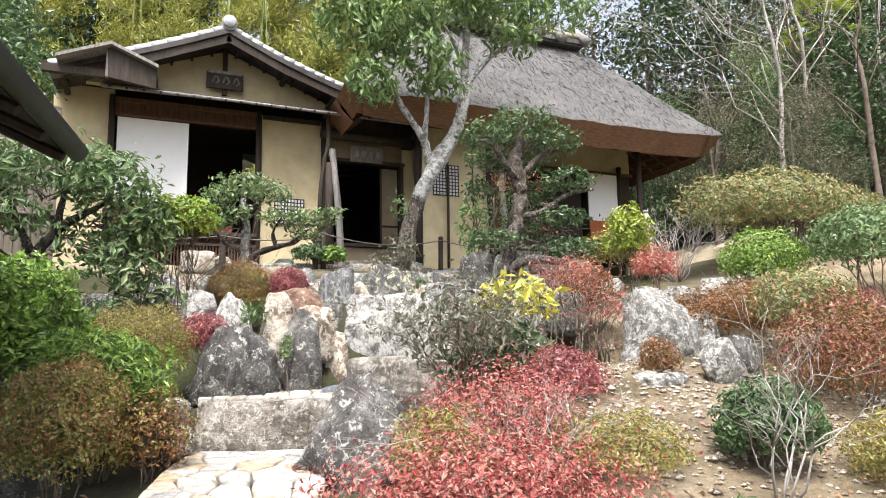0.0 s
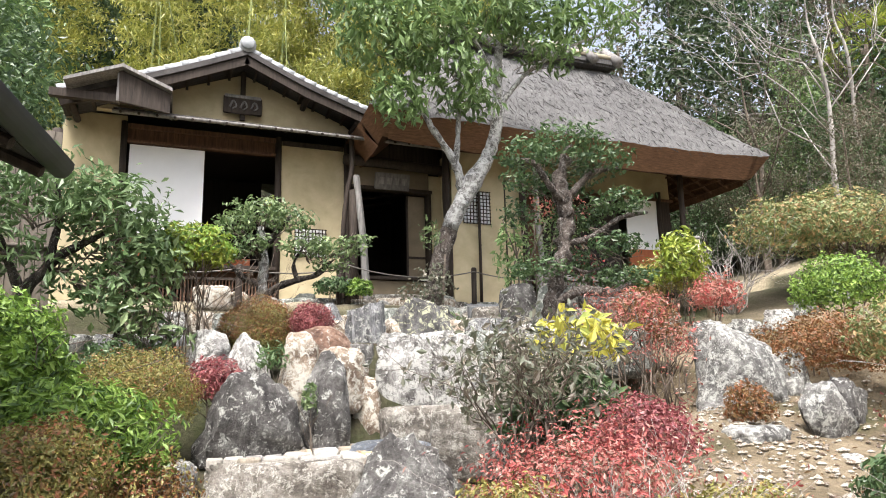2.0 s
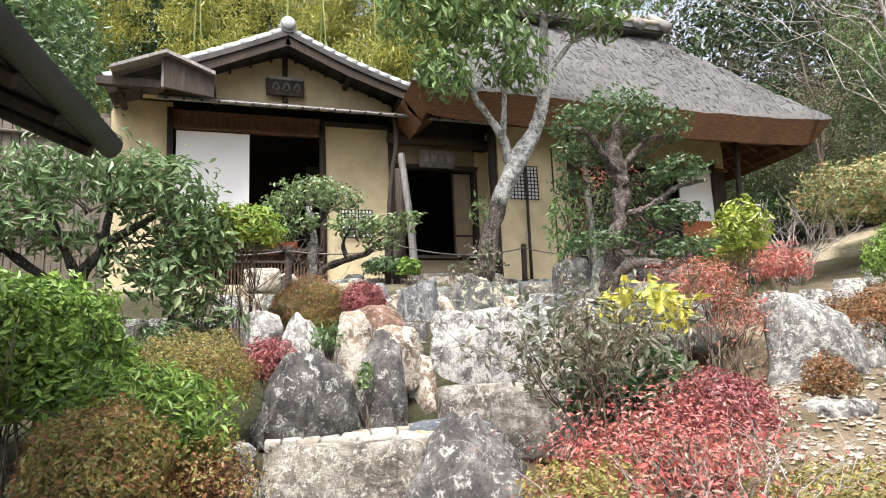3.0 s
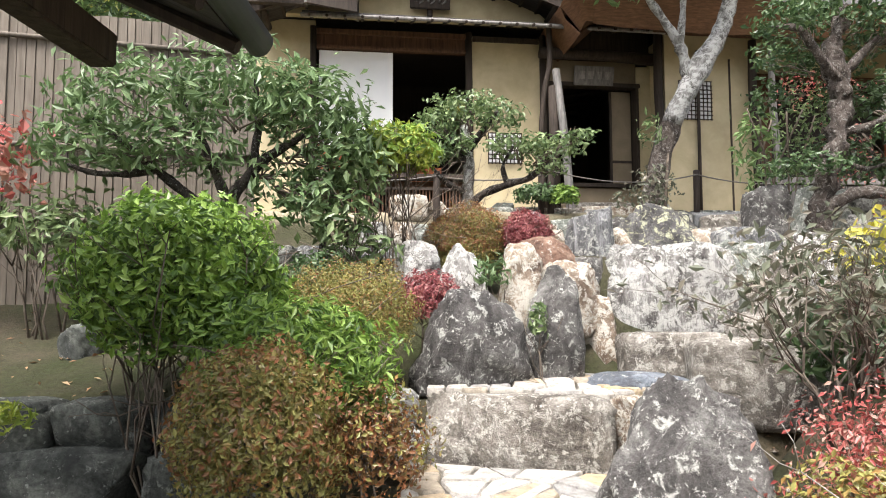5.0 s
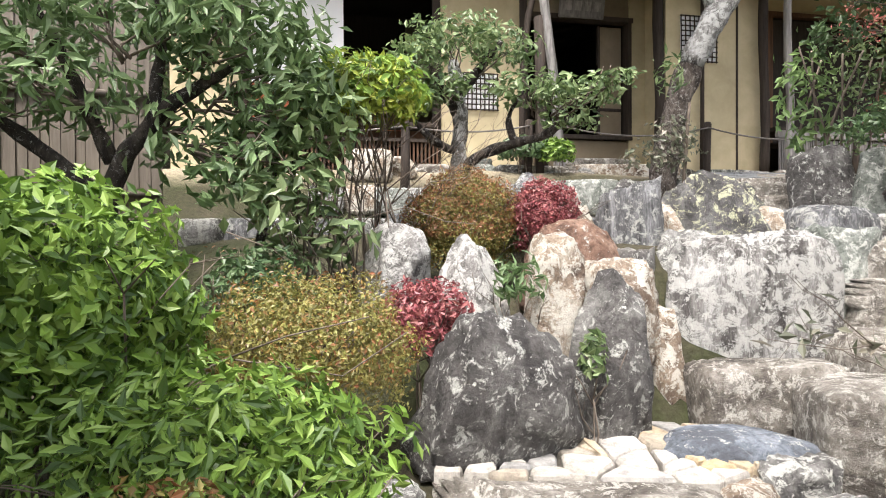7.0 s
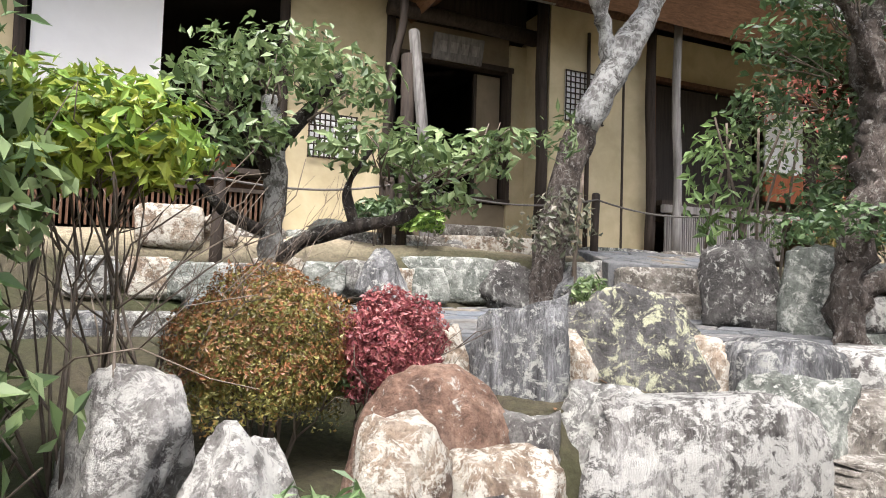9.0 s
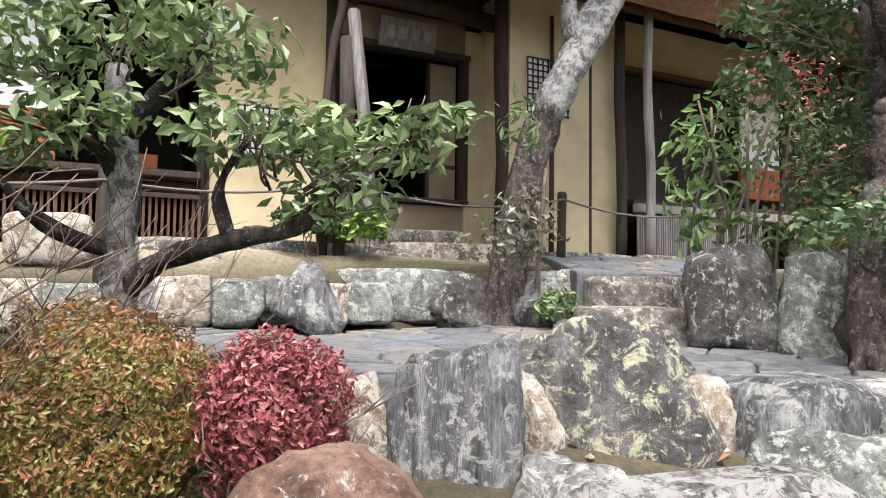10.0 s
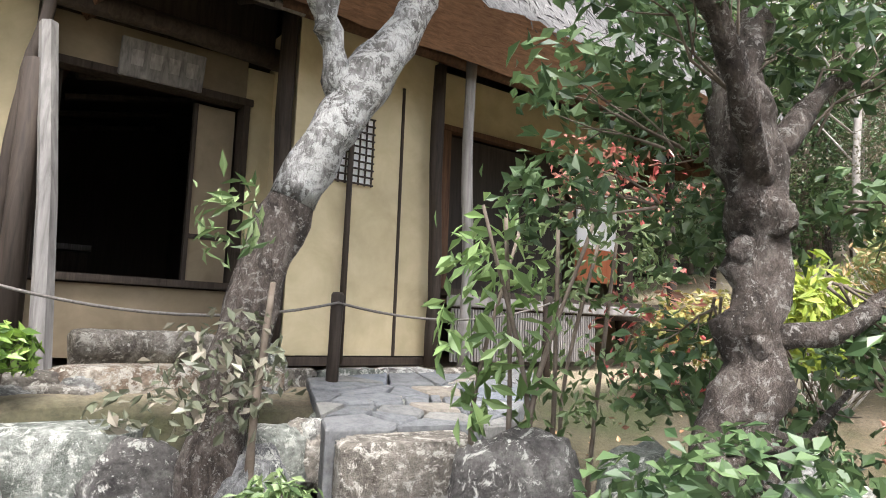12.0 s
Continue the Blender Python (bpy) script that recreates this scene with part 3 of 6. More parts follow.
def build_left_wing():
    wall = part("wall", bx(-1.5, -0.76, YL, YL + 0.14, 3.0, 6.05), PLASTER, house, "ochre plaster wall")
    part("wall", bx(1.62, 2.74, YL, YL + 0.14, 3.06, 5.9), PLASTER, house, "ochre plaster wall")
    part("wall", bx(-1.64, -1.5, YL, 17, 3.0, 6.05), PLASTER, house, "ochre plaster wall")
    part("wall", bx(-1.5, 2.74, 16.86, 17, 3.0, 6.05), PLASTER, house, "ochre plaster wall")
    # gable above the pent roof
    bm = B()
    pts = ((-1.2, 6.06), (2.9, 6.06), (2.7, 6.22), (0.97, 6.92), (-0.9, 6.2))
    a = [bm.verts.new((x, 11.8, z)) for x, z in pts]
    b = [bm.verts.new((x, 11.94, z)) for x, z in pts]
    bm.faces.new(a)
    bm.faces.new(b[::-1])
    for i in range(len(pts)):
        bm.faces.new((a[i], b[i], b[(i + 1) % len(pts)], a[(i + 1) % len(pts)]))
    part("gable_wall", bm, PLASTER, house, "ochre plaster gable")
    for x in (-0.79, 1.6, 2.78):
        bm = B()
        tube(bm, [(x, YL - 0.02, 2.98), (x + 0.01, YL - 0.02, 4.5), (x, YL - 0.02, 5.95)], [0.06, 0.055, 0.05], 8, 0.15, x)
        part("post", bm, TIMBER, house, smooth=True)
    for z, h in ((5.62, 0.05), (5.85, 0.08), (3.5, 0.09)):
        part("beam", bx(-0.74, 1.56, YL - 0.03, YL + 0.08, z, z + h, bev=0.006), TIMBER_RED, house)
    part("lintel_board", bx(-0.74, 1.56, YL + 0.02, YL + 0.06, 5.67, 5.85), TIMBER_RED, house)
    part("beam", bx(1.66, 2.72, YL - 0.035, YL - 0.002, 5.82, 5.9), TIMBER, house)
    # white paper screens, one slid over the opening
    scr = part("shoji_screen", bx(-0.7, 0.42, YL + 0.03, YL + 0.05, 4.14, 5.6), SHOJI, house, "white paper sliding screen")
    part("screen_frame", bx(-0.7, 0.42, YL + 0.02, YL + 0.06, 3.72, 4.135), RED_PANEL, scr, "red brown lower board")
    part("sill", bx(-0.74, 1.56, YL - 0.3, YL, 3.6, 3.66, bev=0.006), TIMBER, house)
    part("rail", bx(-0.74, 1.56, YL - 0.28, YL - 0.24, 3.42, 3.46), TIMBER, house)
    for i in range(46):
        x = -0.7 + i * 0.05
        part("bamboo_slat", bx(x, x + 0.022, YL - 0.25, YL - 0.22, 3.02, 3.42), TIMBER_RED, house)
    # lattice window
    lattice_window(1.9, 2.42, YL, 3.9, 4.37, 9, 7)
    # room behind, its dimness put into near black walls and ceiling
    part("room_wall", bx(-0.76, 1.62, 14.6, 14.7, 3.0, 6.0), SHADE_IN, house, "room wall coloured dark for shade")
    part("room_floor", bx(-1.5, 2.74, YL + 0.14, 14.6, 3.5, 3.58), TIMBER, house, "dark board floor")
    part("room_ceiling", bx(-1.5, 2.74, YL + 0.14, 14.6, 5.9, 5.96), SHADE_IN, house)
    part("room_wall", bx(2.74, 2.86, YL + 0.14, 16.8, 3.0, 6.0), SHADE_IN, house)
    part("chest", bx(0.75, 1.25, 12.7, 13.1, 3.58, 3.95), RED_PANEL, house)
    # pent roof along the front
    bm = B()
    y0, z0, y1, z1 = 11.28, 5.86, 12.02, 6.12
    for a, b2 in (((-0.9, y0, z0), (4.5, y1, z1)),):
        vs = [bm.verts.new(p) for p in ((-0.9, y0, z0), (4.5, y0, z0 - 0.04), (4.5, y1, z1), (-0.9, y1, z1), (-0.9, y0, z0 + 0.035), (4.5, y0, z0 - 0.005), (4.5, y1, z1 + 0.05), (-0.9, y1, z1 + 0.05))]
        for q in ((0, 1, 2, 3), (7, 6, 5, 4), (0, 4, 5, 1), (1, 5, 6, 2), (2, 6, 7, 3), (3, 7, 4, 0)):
            bm.faces.new([vs[k] for k in q])
    pent = part("pent_roof", bm, SHINGLE, house, "dark shingled pent roof")
    bm = B()
    tube(bm, [(-0.92, 11.3, 5.84), (1.2, 11.3, 5.85), (4.5, 11.3, 5.82)], [0.035, 0.03, 0.035], 8, 0.2)
    part("eave_pole", bm, TIMBER_GREY, pent, smooth=True)
    for i in range(21):
        x = -0.8 + i * 0.25
        bm = B()
        tube(bm, [(x, 11.22, 5.81), (x, 12.0, 6.08)], 0.022, 6)
        part("rafter", bm, TIMBER, pent)


def lattice_window(x0, x1, y, z0, z1, nx, nz):
    win = part("lattice_window", bx(x0, x1, y - 0.006, y + 0.01, z0, z1), SHOJI, house, "small window with bamboo lattice over paper")
    for i in range(nx + 1):
        x = x0 + (x1 - x0) * i / nx
        bm = B()
        tube(bm, [(x, y - 0.022, z0 - 0.012), (x + 0.003, y - 0.024, (z0 + z1) / 2), (x, y - 0.022, z1 + 0.012)], 0.0085, 6)
        part("lattice_bar", bm, TIMBER, win)
    for i in range(nz + 1):
        z = z0 + (z1 - z0) * i / nz
        bm = B()
        tube(bm, [(x0 - 0.012, y - 0.035, z), (x1 + 0.012, y - 0.035, z)], 0.0085, 6)
        part("lattice_bar", bm, TIMBER, win)


def gable_roof():
    """The tiled roof of the left wing, its ridge running back from the front."""
    ax, az, yf, yb = 0.97, 6.98, 11.15, 17.3
    for side, ex, ez in ((-1, -1.62, 5.93), (1, 2.95, 6.2)):
        n = 9
        bm = B()
        for i in range(n):
            t0, t1 = i / n, (i + 1) / n
            sag = lambda t: -0.05 * math.sin(math.pi * t)
            x0, z0 = ax + (ex - ax) * t0, az + (ez - az) * t0 + sag(t0)
            x1, z1 = ax + (ex - ax) * t1, az + (ez - az) * t1 + sag(t1)
            v = [bm.verts.new(p) for p in ((x0, yf, z0), (x1, yf, z1), (x1, yb, z1), (x0, yb, z0), (x0, yf, z0 + 0.09), (x1, yf, z1 + 0.09), (x1, yb, z1 + 0.09), (x0, yb, z0 + 0.09))]
            for q in ((3, 2, 1, 0), (4, 5, 6, 7), (0, 1, 5, 4), (1, 2, 6, 5), (3, 0, 4, 7), (2, 3, 7, 6)):
                bm.faces.new([v[k] for k in q])
        roof = part("tile_roof", bm, SHINGLE, house, "tiled gable roof with pale verge tiles")
        for i in range(n + 2):
            t0, t1 = i / (n + 2), (i + 1) / (n + 2)
            a = Vector((ax + (ex - ax) * t0, yf + 0.09, az + (ez - az) * t0 + 0.11 + sag(t0)))
            b = Vector((ax + (ex - ax) * t1, yf + 0.09, az + (ez - az) * t1 + 0.12 + sag(t1)))
            bm = B()
            tube(bm, [a, b + (b - a) * 0.08], [0.075, 0.082], 10)
            part("verge_tile", bm, TILE, roof, smooth=True)
        for j in range(6):
            y = 11.7 + j
            bm = B()
            tube(bm, [(ax, y, az + 0.1), (ex, y, ez + 0.1)], 0.05, 6)
            part("tile_row", bm, TILE, roof)
        # bargeboard and purlin ends under the verge
        bm = B()
        d = Vector((ex - ax, 0, ez - az)).normalized()
        up = Vector((-d.z, 0, d.x)) * (1 if d.x > 0 else -1)
        for off in (0.0,):
            p0, p1 = Vector((ax, yf + 0.03, az - 0.02)), Vector((ex, yf + 0.03, ez - 0.02))
            m = (p0 + p1) / 2 + Vector((0, 0, -0.05))
            vs = []
            for p in (p0, m, p1):
                for yy in (0, 0.05):
                    vs += [bm.verts.new(p + Vector((0, yy, 0))), bm.verts.new(p + Vector((0, yy, 0)) - up * 0.13)]
            for k in (0, 4):
                for q in ((0, 1, 5, 4), (2, 6, 7, 3), (0, 4, 6, 2), (1, 3, 7, 5)):
                    bm.faces.new([vs[k + w] for w in q])
        part("bargeboard", bm, TIMBER, roof)
        for t in (0.5, 0.93):
            x, z = ax + (ex - ax) * t, az + (ez - az) * t - 0.14
            bm = B()
            tube(bm, [(x, yf + 0.12, z), (x, 11.9, z)], 0.05, 8)
            part("purlin", bm, TIMBER, roof, smooth=True)
        for j in range(8):
            t = (j + 0.7) / 8
            bm = bx(ax + (ex - ax) * t - 0.02, ax + (ex - ax) * t + 0.02, yf + 0.1, 11.8, az + (ez - az) * t - 0.1, az + (ez - az) * t - 0.03)
            part("rafter", bm, TIMBER, roof)
    bm = B()
    tube(bm, [(ax, yf - 0.02, az + 0.17), (ax, yb, az + 0.17)], [0.13, 0.13], 12)
    part("ridge_tile", bm, TILE, house, "pale round ridge tile", True)
    bm = B()
    tube(bm, [(ax, yf - 0.05, az + 0.19), (ax, yf - 0.02, az + 0.19)], [0.095, 0.12], 14)
    part("ridge_end_tile", bm, TILE, house, "round ridge end tile", True)
    part("king_post", bx(0.93, 1.01, 11.74, 11.8, 6.1, 6.95), TIMBER, house)


def side_hood():
    """The small boarded roof at the corner of the left wing."""
    hood = part("side_roof", B(), SHINGLE, house, "small dark boarded side roof")
    for x0, z0, x1, z1 in ((-0.77, 6.33, -1.5, 6.02), (-0.77, 6.33, -0.1, 6.05)):
        bm = B()
        v = [bm.verts.new(p) for p in ((x0, 10.8, z0), (x1, 10.8, z1), (x1, 12.0, z1), (x0, 12.0, z0), (x0, 10.8, z0 + 0.05), (x1, 10.8, z1 + 0.05), (x1, 12.0, z1 + 0.05), (x0, 12.0, z0 + 0.05))]
        for q in ((3, 2, 1, 0), (4, 5, 6, 7), (0, 1, 5, 4), (1, 2, 6, 5), (3, 0, 4, 7), (2, 3, 7, 6)):
            bm.faces.new([v[k] for k in q])
        part("roof_board", bm, TIMBER_GREY, hood)
    bm = B()
    pts = ((-0.8, 5.84), (-0.12, 5.74), (-0.12, 6.04), (-0.77, 6.31), (-0.82, 6.29))
    a = [bm.verts.new((x, 10.9, z)) for x, z in pts]
    b = [bm.verts.new((x, 10.96, z)) for x, z in pts]
    bm.faces.new(a)
    bm.faces.new(b[::-1])
    for i in range(5):
        bm.faces.new((a[i], b[i], b[(i + 1) % 5], a[(i + 1) % 5]))
    part("gable_board", bm, TIMBER, hood)
    part("bracket", bx(-0.84, -0.77, 10.92, 11.0, 5.85, 6.28), TIMBER_GREY, hood)
    part("beam", bx(-1.7, -0.8, 11.0, 11.1, 5.86, 5.98), TIMBER, hood)


def doorway():
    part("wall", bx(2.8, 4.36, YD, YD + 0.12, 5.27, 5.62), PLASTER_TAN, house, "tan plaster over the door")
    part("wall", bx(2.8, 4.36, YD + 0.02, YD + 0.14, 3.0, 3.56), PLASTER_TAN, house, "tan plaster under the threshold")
    part("wall", bx(4.36, 4.62, YD - 0.02, YD + 0.12, 3.0, 5.55), PLASTER, house, "narrow plaster panel")
    part("wall", bx(4.6, 4.72, YR + 0.1, YD + 0.1, 3.0, 5.9), PLASTER, house, "plaster return wall")
    part("threshold", bx(2.8, 4.4, YD - 0.05, YD + 0.14, 3.57, 3.63, bev=0.006), TIMBER, house)
    door = part("door_frame", bx(2.8, 4.42, YD - 0.04, YD + 0.13, 5.2, 5.265, bev=0.006), TIMBER, house, "dark door frame")
    part("jamb", bx(4.34, 4.39, YD - 0.04, YD + 0.13, 3.63, 5.2), TIMBER, door)
    part("jamb", bx(2.78, 2.83, YD - 0.04, YD + 0.13, 3.63, 5.2), TIMBER, door)
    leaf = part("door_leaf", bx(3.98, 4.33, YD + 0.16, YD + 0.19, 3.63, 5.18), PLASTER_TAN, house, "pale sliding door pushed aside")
    part("door_rail", bx(3.98, 4.33, YD + 0.145, YD + 0.158, 4.0, 4.04), TIMBER, leaf)
    part("door_stile", bx(3.97, 4.0, YD + 0.14, YD + 0.2, 3.63, 5.18), TIMBER, leaf)
    # dark board added above the beam in place of shade under the eave
    part("over_door_board", bx(2.8, 4.6, YD + 0.01, YD + 0.1, 5.62, 6.3), TIMBER, house)
    bm = B()
    tube(bm, [(2.7, 11.85, 5.64), (3.6, 11.84, 5.62), (4.6, 11.86, 5.6)], [0.1, 0.085, 0.1], 9, 0.15)
    part("tie_beam", bm, TIMBER, house, "dark round beam over the door", True)
    bm = B()
    tube(bm, [(4.47, 11.5, 2.98), (4.5, 11.5, 4.0), (4.46, 11.5, 5.0), (4.47, 11.5, 6.0)], [0.075, 0.07, 0.066, 0.07], 9, 0.2)
    part("post", bm, TIMBER, house, "dark round post", True)
    bm = B()
    tube(bm, smooth_path([(2.6, 11.55, 2.98), (2.61, 11.5, 4.2), (2.67, 11.5, 4.9), (2.75, 11.48, 5.35), (2.74, 11.48, 5.9)], 4), 0.042, 8, 0.2)
    part("curved_post", bm, TIMBER, house, "dark crooked post", True)
    # hall, its dim light coloured into the walls and ceiling
    part("hall_wall", bx(2.864, 2.96, YD + 0.15, 16.8, 3.0, 5.9), SHADE_IN, house)
    part("hall_wall", bx(4.74, 4.84, YD + 0.2, 16.8, 3.0, 5.9), SHADE_IN, house)
    part("hall_wall", bx(2.96, 4.74, 15.6, 15.7, 3.0, 5.9), SHADE_IN, house)
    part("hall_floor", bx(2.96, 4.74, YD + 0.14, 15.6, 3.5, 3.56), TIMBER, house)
    part("hall_ceiling", bx(2.96, 4.74, YD + 0.14, 15.6, 5.7, 5.76), SHADE_IN, house)
    shelf = part("hall_bench", bx(3.1, 3.75, 15.1, 15.55, 4.05, 4.12), TIMBER_GREY, house, "pale shelf in the dim hall")
    part("bench_front", bx(3.12, 3.73, 15.16, 15.2, 3.57, 4.04), TIMBER, shelf)
    for k in range(4):
        bm = B()
        tube(bm, [(3.1, 12.6 + k * 0.7, 5.3), (4.3, 12.9 + k * 0.7, 5.62)], 0.035, 6)
        part("hall_rafter", bm, TIMBER, house)


def right_wing():
    part("wall", bx(4.55, 5.98, YR, YR + 0.13, 3.06, 5.95), PLASTER, house, "ochre plaster wall")
    part("wall", bx(5.85, 5.98, YR + 0.13, 12.25, 3.06, 5.95), PLASTER, house, "ochre plaster return")
    part("wall", bx(5.98, 10.1, 12.3, 12.42, 5.55, 6.2), PLASTER, house, "pale plaster over the veranda")
    part("wall", bx(10.0, 10.12, 12.42, 16.6, 3.0, 6.2), PLASTER, house)
    part("wall", bx(2.96, 10.12, 16.6, 16.72, 3.0, 6.2), PLASTER, house)
    part("room_wall", bx(6.0, 10.0, 14.6, 14.7, 3.0, 6.0), SHADE_IN, house)
    part("room_wall", bx(5.86, 5.98, 12.3, 16.5, 3.0, 6.0), SHADE_IN, house)
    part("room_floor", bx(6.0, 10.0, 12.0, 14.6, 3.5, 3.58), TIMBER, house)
    part("room_ceiling", bx(6.0, 10.0, 12.42, 14.6, 5.6, 5.66), SHADE_IN, house)
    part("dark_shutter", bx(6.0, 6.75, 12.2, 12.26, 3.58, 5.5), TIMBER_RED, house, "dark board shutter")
    # near black sheet across the opening, stands in for the room's shade
    part("dark_shutter", bx(6.75, 8.75, 12.36, 12.41, 3.58, 5.5), SHADE_IN, house)
    scr = part("shoji_screen", bx(8.85, 9.65, 12.2, 12.23, 4.42, 5.5), SHOJI, house, "white paper sliding screen")
    part("lower_board", bx(8.85, 9.65, 12.19, 12.24, 3.98, 4.415), RED_PANEL, scr, "red brown lower board")
    part("dark_shutter", bx(9.68, 10.0, 12.2, 12.25, 3.4, 5.5), TIMBER, house)
    part("lintel", bx(5.98, 10.1, 12.18, 12.29, 5.5, 5.56), TIMBER_RED, house)
    for x, y, r, z1 in ((5.9, 11.3, 0.062, 5.75), (5.99, 10.95, 0.05, 5.72), (9.55, 11.3, 0.06, 5.9), (9.72, 12.2, 0.06, 5.7)):
        bm = B()
        tube(bm, smooth_path([(x, y, 2.97), (x + 0.02, y, 3.9), (x - 0.02, y, 4.8), (x, y, z1)], 3), r, 8, 0.15, x)
        part("post", bm, TIMBER_GREY if y < 11.2 else TIMBER, house, "weathered round post", True)
    # crack boards on the plaster and the dark pole beside the window
    part("wall_batten", bx(5.585, 5.61, YR - 0.015, YR, 3.06, 5.5), TIMBER, house)
    bm = B()
    tube(bm, [(5.02, YR - 0.09, 3.0), (5.04, YR - 0.07, 4.4), (5.05, YR - 0.05, 5.6)], [0.03, 0.026, 0.022], 7, 0.1)
    part("dark_pole", bm, TIMBER, house, smooth=True)
    part("sill_beam", bx(4.5, 5.98, YR - 0.05, YR + 0.15, 2.98, 3.05), TIMBER, house)
    lattice_window(4.76, 5.28, YR, 4.53, 5.12, 8, 9)
    # veranda with its slatted skirt
    part("veranda_floor", bx(6.05, 9.6, 11.25, 12.0, 3.62, 3.68), TIMBER, house)
    for i in range(58):
        x = 6.06 + i * 0.034
        part("bamboo_slat", bx(x, x + 0.018, 11.2, 11.225, 3.02, 3.5), TIMBER_GREY, house)
    part("rail", bx(6.02, 9.6, 11.17, 11.25, 3.52, 3.62, bev=0.01), TIMBER_GREY, house)
    bm = B()
    tube(bm, [(4.7, 10.85, 5.76), (7, 10.85, 5.75), (10.6, 10.85, 5.74)], [0.05, 0.045, 0.05], 8, 0.1)
    part("eave_pole", bm, BAMBOO_DRY, house, "long bamboo pole under the eave", True)
    bm = B()
    tube(bm, [(4.3, 11.3, 5.86), (7, 11.3, 5.85), (10.4, 11.3, 5.86)], [0.07, 0.06, 0.07], 8, 0.1)
    part("eave_beam", bm, TIMBER_RED, house, smooth=True)


def thatched_roof():
    """Thick hipped thatch: an outer skin of uneven courses, a cut lower edge and a dark soffit."""
    ex0, ex1, ey0, ey1, ez = 2.78, 11.15, 10.45, 16.6, 6.0
    rx0, rx1, ry, rz = 5.35, 9.5, 13.5, 9.15
    rng = np.random.default_rng(5)

    def loop(t, n=180):
        x0, x1 = ex0 + (rx0 - ex0) * t, ex1 + (rx1 - ex1) * t
        y0, y1 = ey0 + (ry - ey0) * t, ey1 + (ry - ey1) * t
        z = ez + (rz - ez) * t
        per = [((x1 - x0), (1, 0), (x0, y0)), ((y1 - y0), (0, 1), (x1, y0)), ((x1 - x0), (-1, 0), (x1, y1)), ((y1 - y0), (0, -1), (x0, y1))]
        out = []
        for q, (L, d, s) in enumerate(per):
            m = n // 4 if q != 0 else n // 2
            for k in range(m):
                u = k / m
                rise = 0.1 * (2 * abs(u - 0.5)) ** 5 * (1 - t) if q in (0, 2) else 0.1 * (2 * abs(u - 0.5)) ** 5 * (1 - t)
                out.append(Vector((s[0] + d[0] * L * u, s[1] + d[1] * L * u, z + rise)))
        return out
    rings = []
    rows = 44
    for i in range(rows + 1):
        t = i / rows * 0.985
        ring = loop(t)
        for p in ring:
            k = noise.noise(p * 2.0) * 0.035 + noise.noise(p * 7) * 0.028 + (0.018 if i % 2 else 0)
            p += Vector((0, -0.6, 0.8)) * k
        rings.append(ring)
    v = [tuple(p) for r in rings for p in r]
    n = len(rings[0])
    f = [(i * n + k, i * n + (k + 1) % n, (i + 1) * n + (k + 1) % n, (i + 1) * n + k) for i in range(rows) for k in range(n)]
    roof = raw("thatch_roof", v, f, THATCH, house, "thick grey weathered thatch", True)
    edge = loop(0)
    low = [p + Vector((0.28 * (1 if p.x < 6 else -1) * (1 if min(abs(p.x - ex0), abs(p.x - ex1)) < 0.3 else 0), 0.26 if p.y < 11 else -0.2, -0.42)) for p in edge]
    v = [tuple(p) for p in rings[0]] + [tuple(p + Vector((0, noise.noise(p * 5) * 0.03, noise.noise(p * 4) * 0.02))) for p in low]
    f = [(k, n + k, n + (k + 1) % n, (k + 1) % n) for k in range(n)]
    raw("thatch_edge", v, f, THATCH_EDGE, roof, "cut brown lower edge of the thatch", True)
    inner = [Vector((min(max(p.x, 4.3), 10.2), min(max(p.y, 12.4), 15.5), 6.75)) for p in low]
    v = [tuple(p) for p in low] + [tuple(p) for p in inner]
    raw("soffit", v, f, TIMBER_RED, roof, "dark underside of the eave")
    for i in range(26):
        x = 4.6 + i * 0.25
        bm = B()
        tube(bm, [(x, 10.8, 5.68), (x, 12.3, 6.55)], 0.03, 6)
        part("rafter", bm, TIMBER_RED, roof)
    for i in range(8):
        y = 10.9 + i * 0.45
        bm = B()
        tube(bm, [(10.85, y, 5.66), (10.1, y, 6.1)], 0.03, 6)
        part("rafter", bm, TIMBER_RED, roof)
        if i < 5:
            bm = B()
            tube(bm, [(10.75 - i * 0.17, 10.85, 5.7 + i * 0.1), (10.75 - i * 0.17, 14, 5.7 + i * 0.1)], 0.022, 6)
            part("batten", bm, TIMBER_RED, roof)
    # loose straws that break the outline
    p, o = [], []
    for k in range(5200):
        t = rng.uniform(0, 0.97)
        r = loop(t)
        q = r[rng.integers(0, 90)]
        p.append(q + Vector(rng.normal(0, 0.04, 3)))
    p = np.array([list(q) for q in p])
    vv, ff = leaf_geo(p, np.tile(np.array([[0, -0.7, 0.7]]), (len(p), 1)), 0.16, 0.09, rng, droop=3, jitter=0.25)
    tagged(raw("loose_straw", vv, ff, THATCH, roof), kind="stuff")
    # ridge with crossed bark bundles and bamboo poles
    bm = box(B(), rx0 - 0.1, rx1 + 0.15, ry - 0.42, ry + 0.42, rz - 0.12, rz + 0.1, bev=0.05)
    ridge = part("ridge_cap", bm, THATCH, house, "ridge cap with bamboo poles and bark saddles")
    for k, (dy, dz) in enumerate(((-0.4, 0.1), (-0.28, 0.2), (-0.12, 0.29), (0.05, 0.33), (0.25, 0.22))):
        bm = B()
        tube(bm, [(rx0 - 0.3 + 0.05 * k, ry + dy, rz + dz), (7.4, ry + dy, rz + dz + 0.02), (rx1 + 0.25, ry + dy, rz + dz)], [0.05, 0.055, 0.05], 8, 0.1, k)
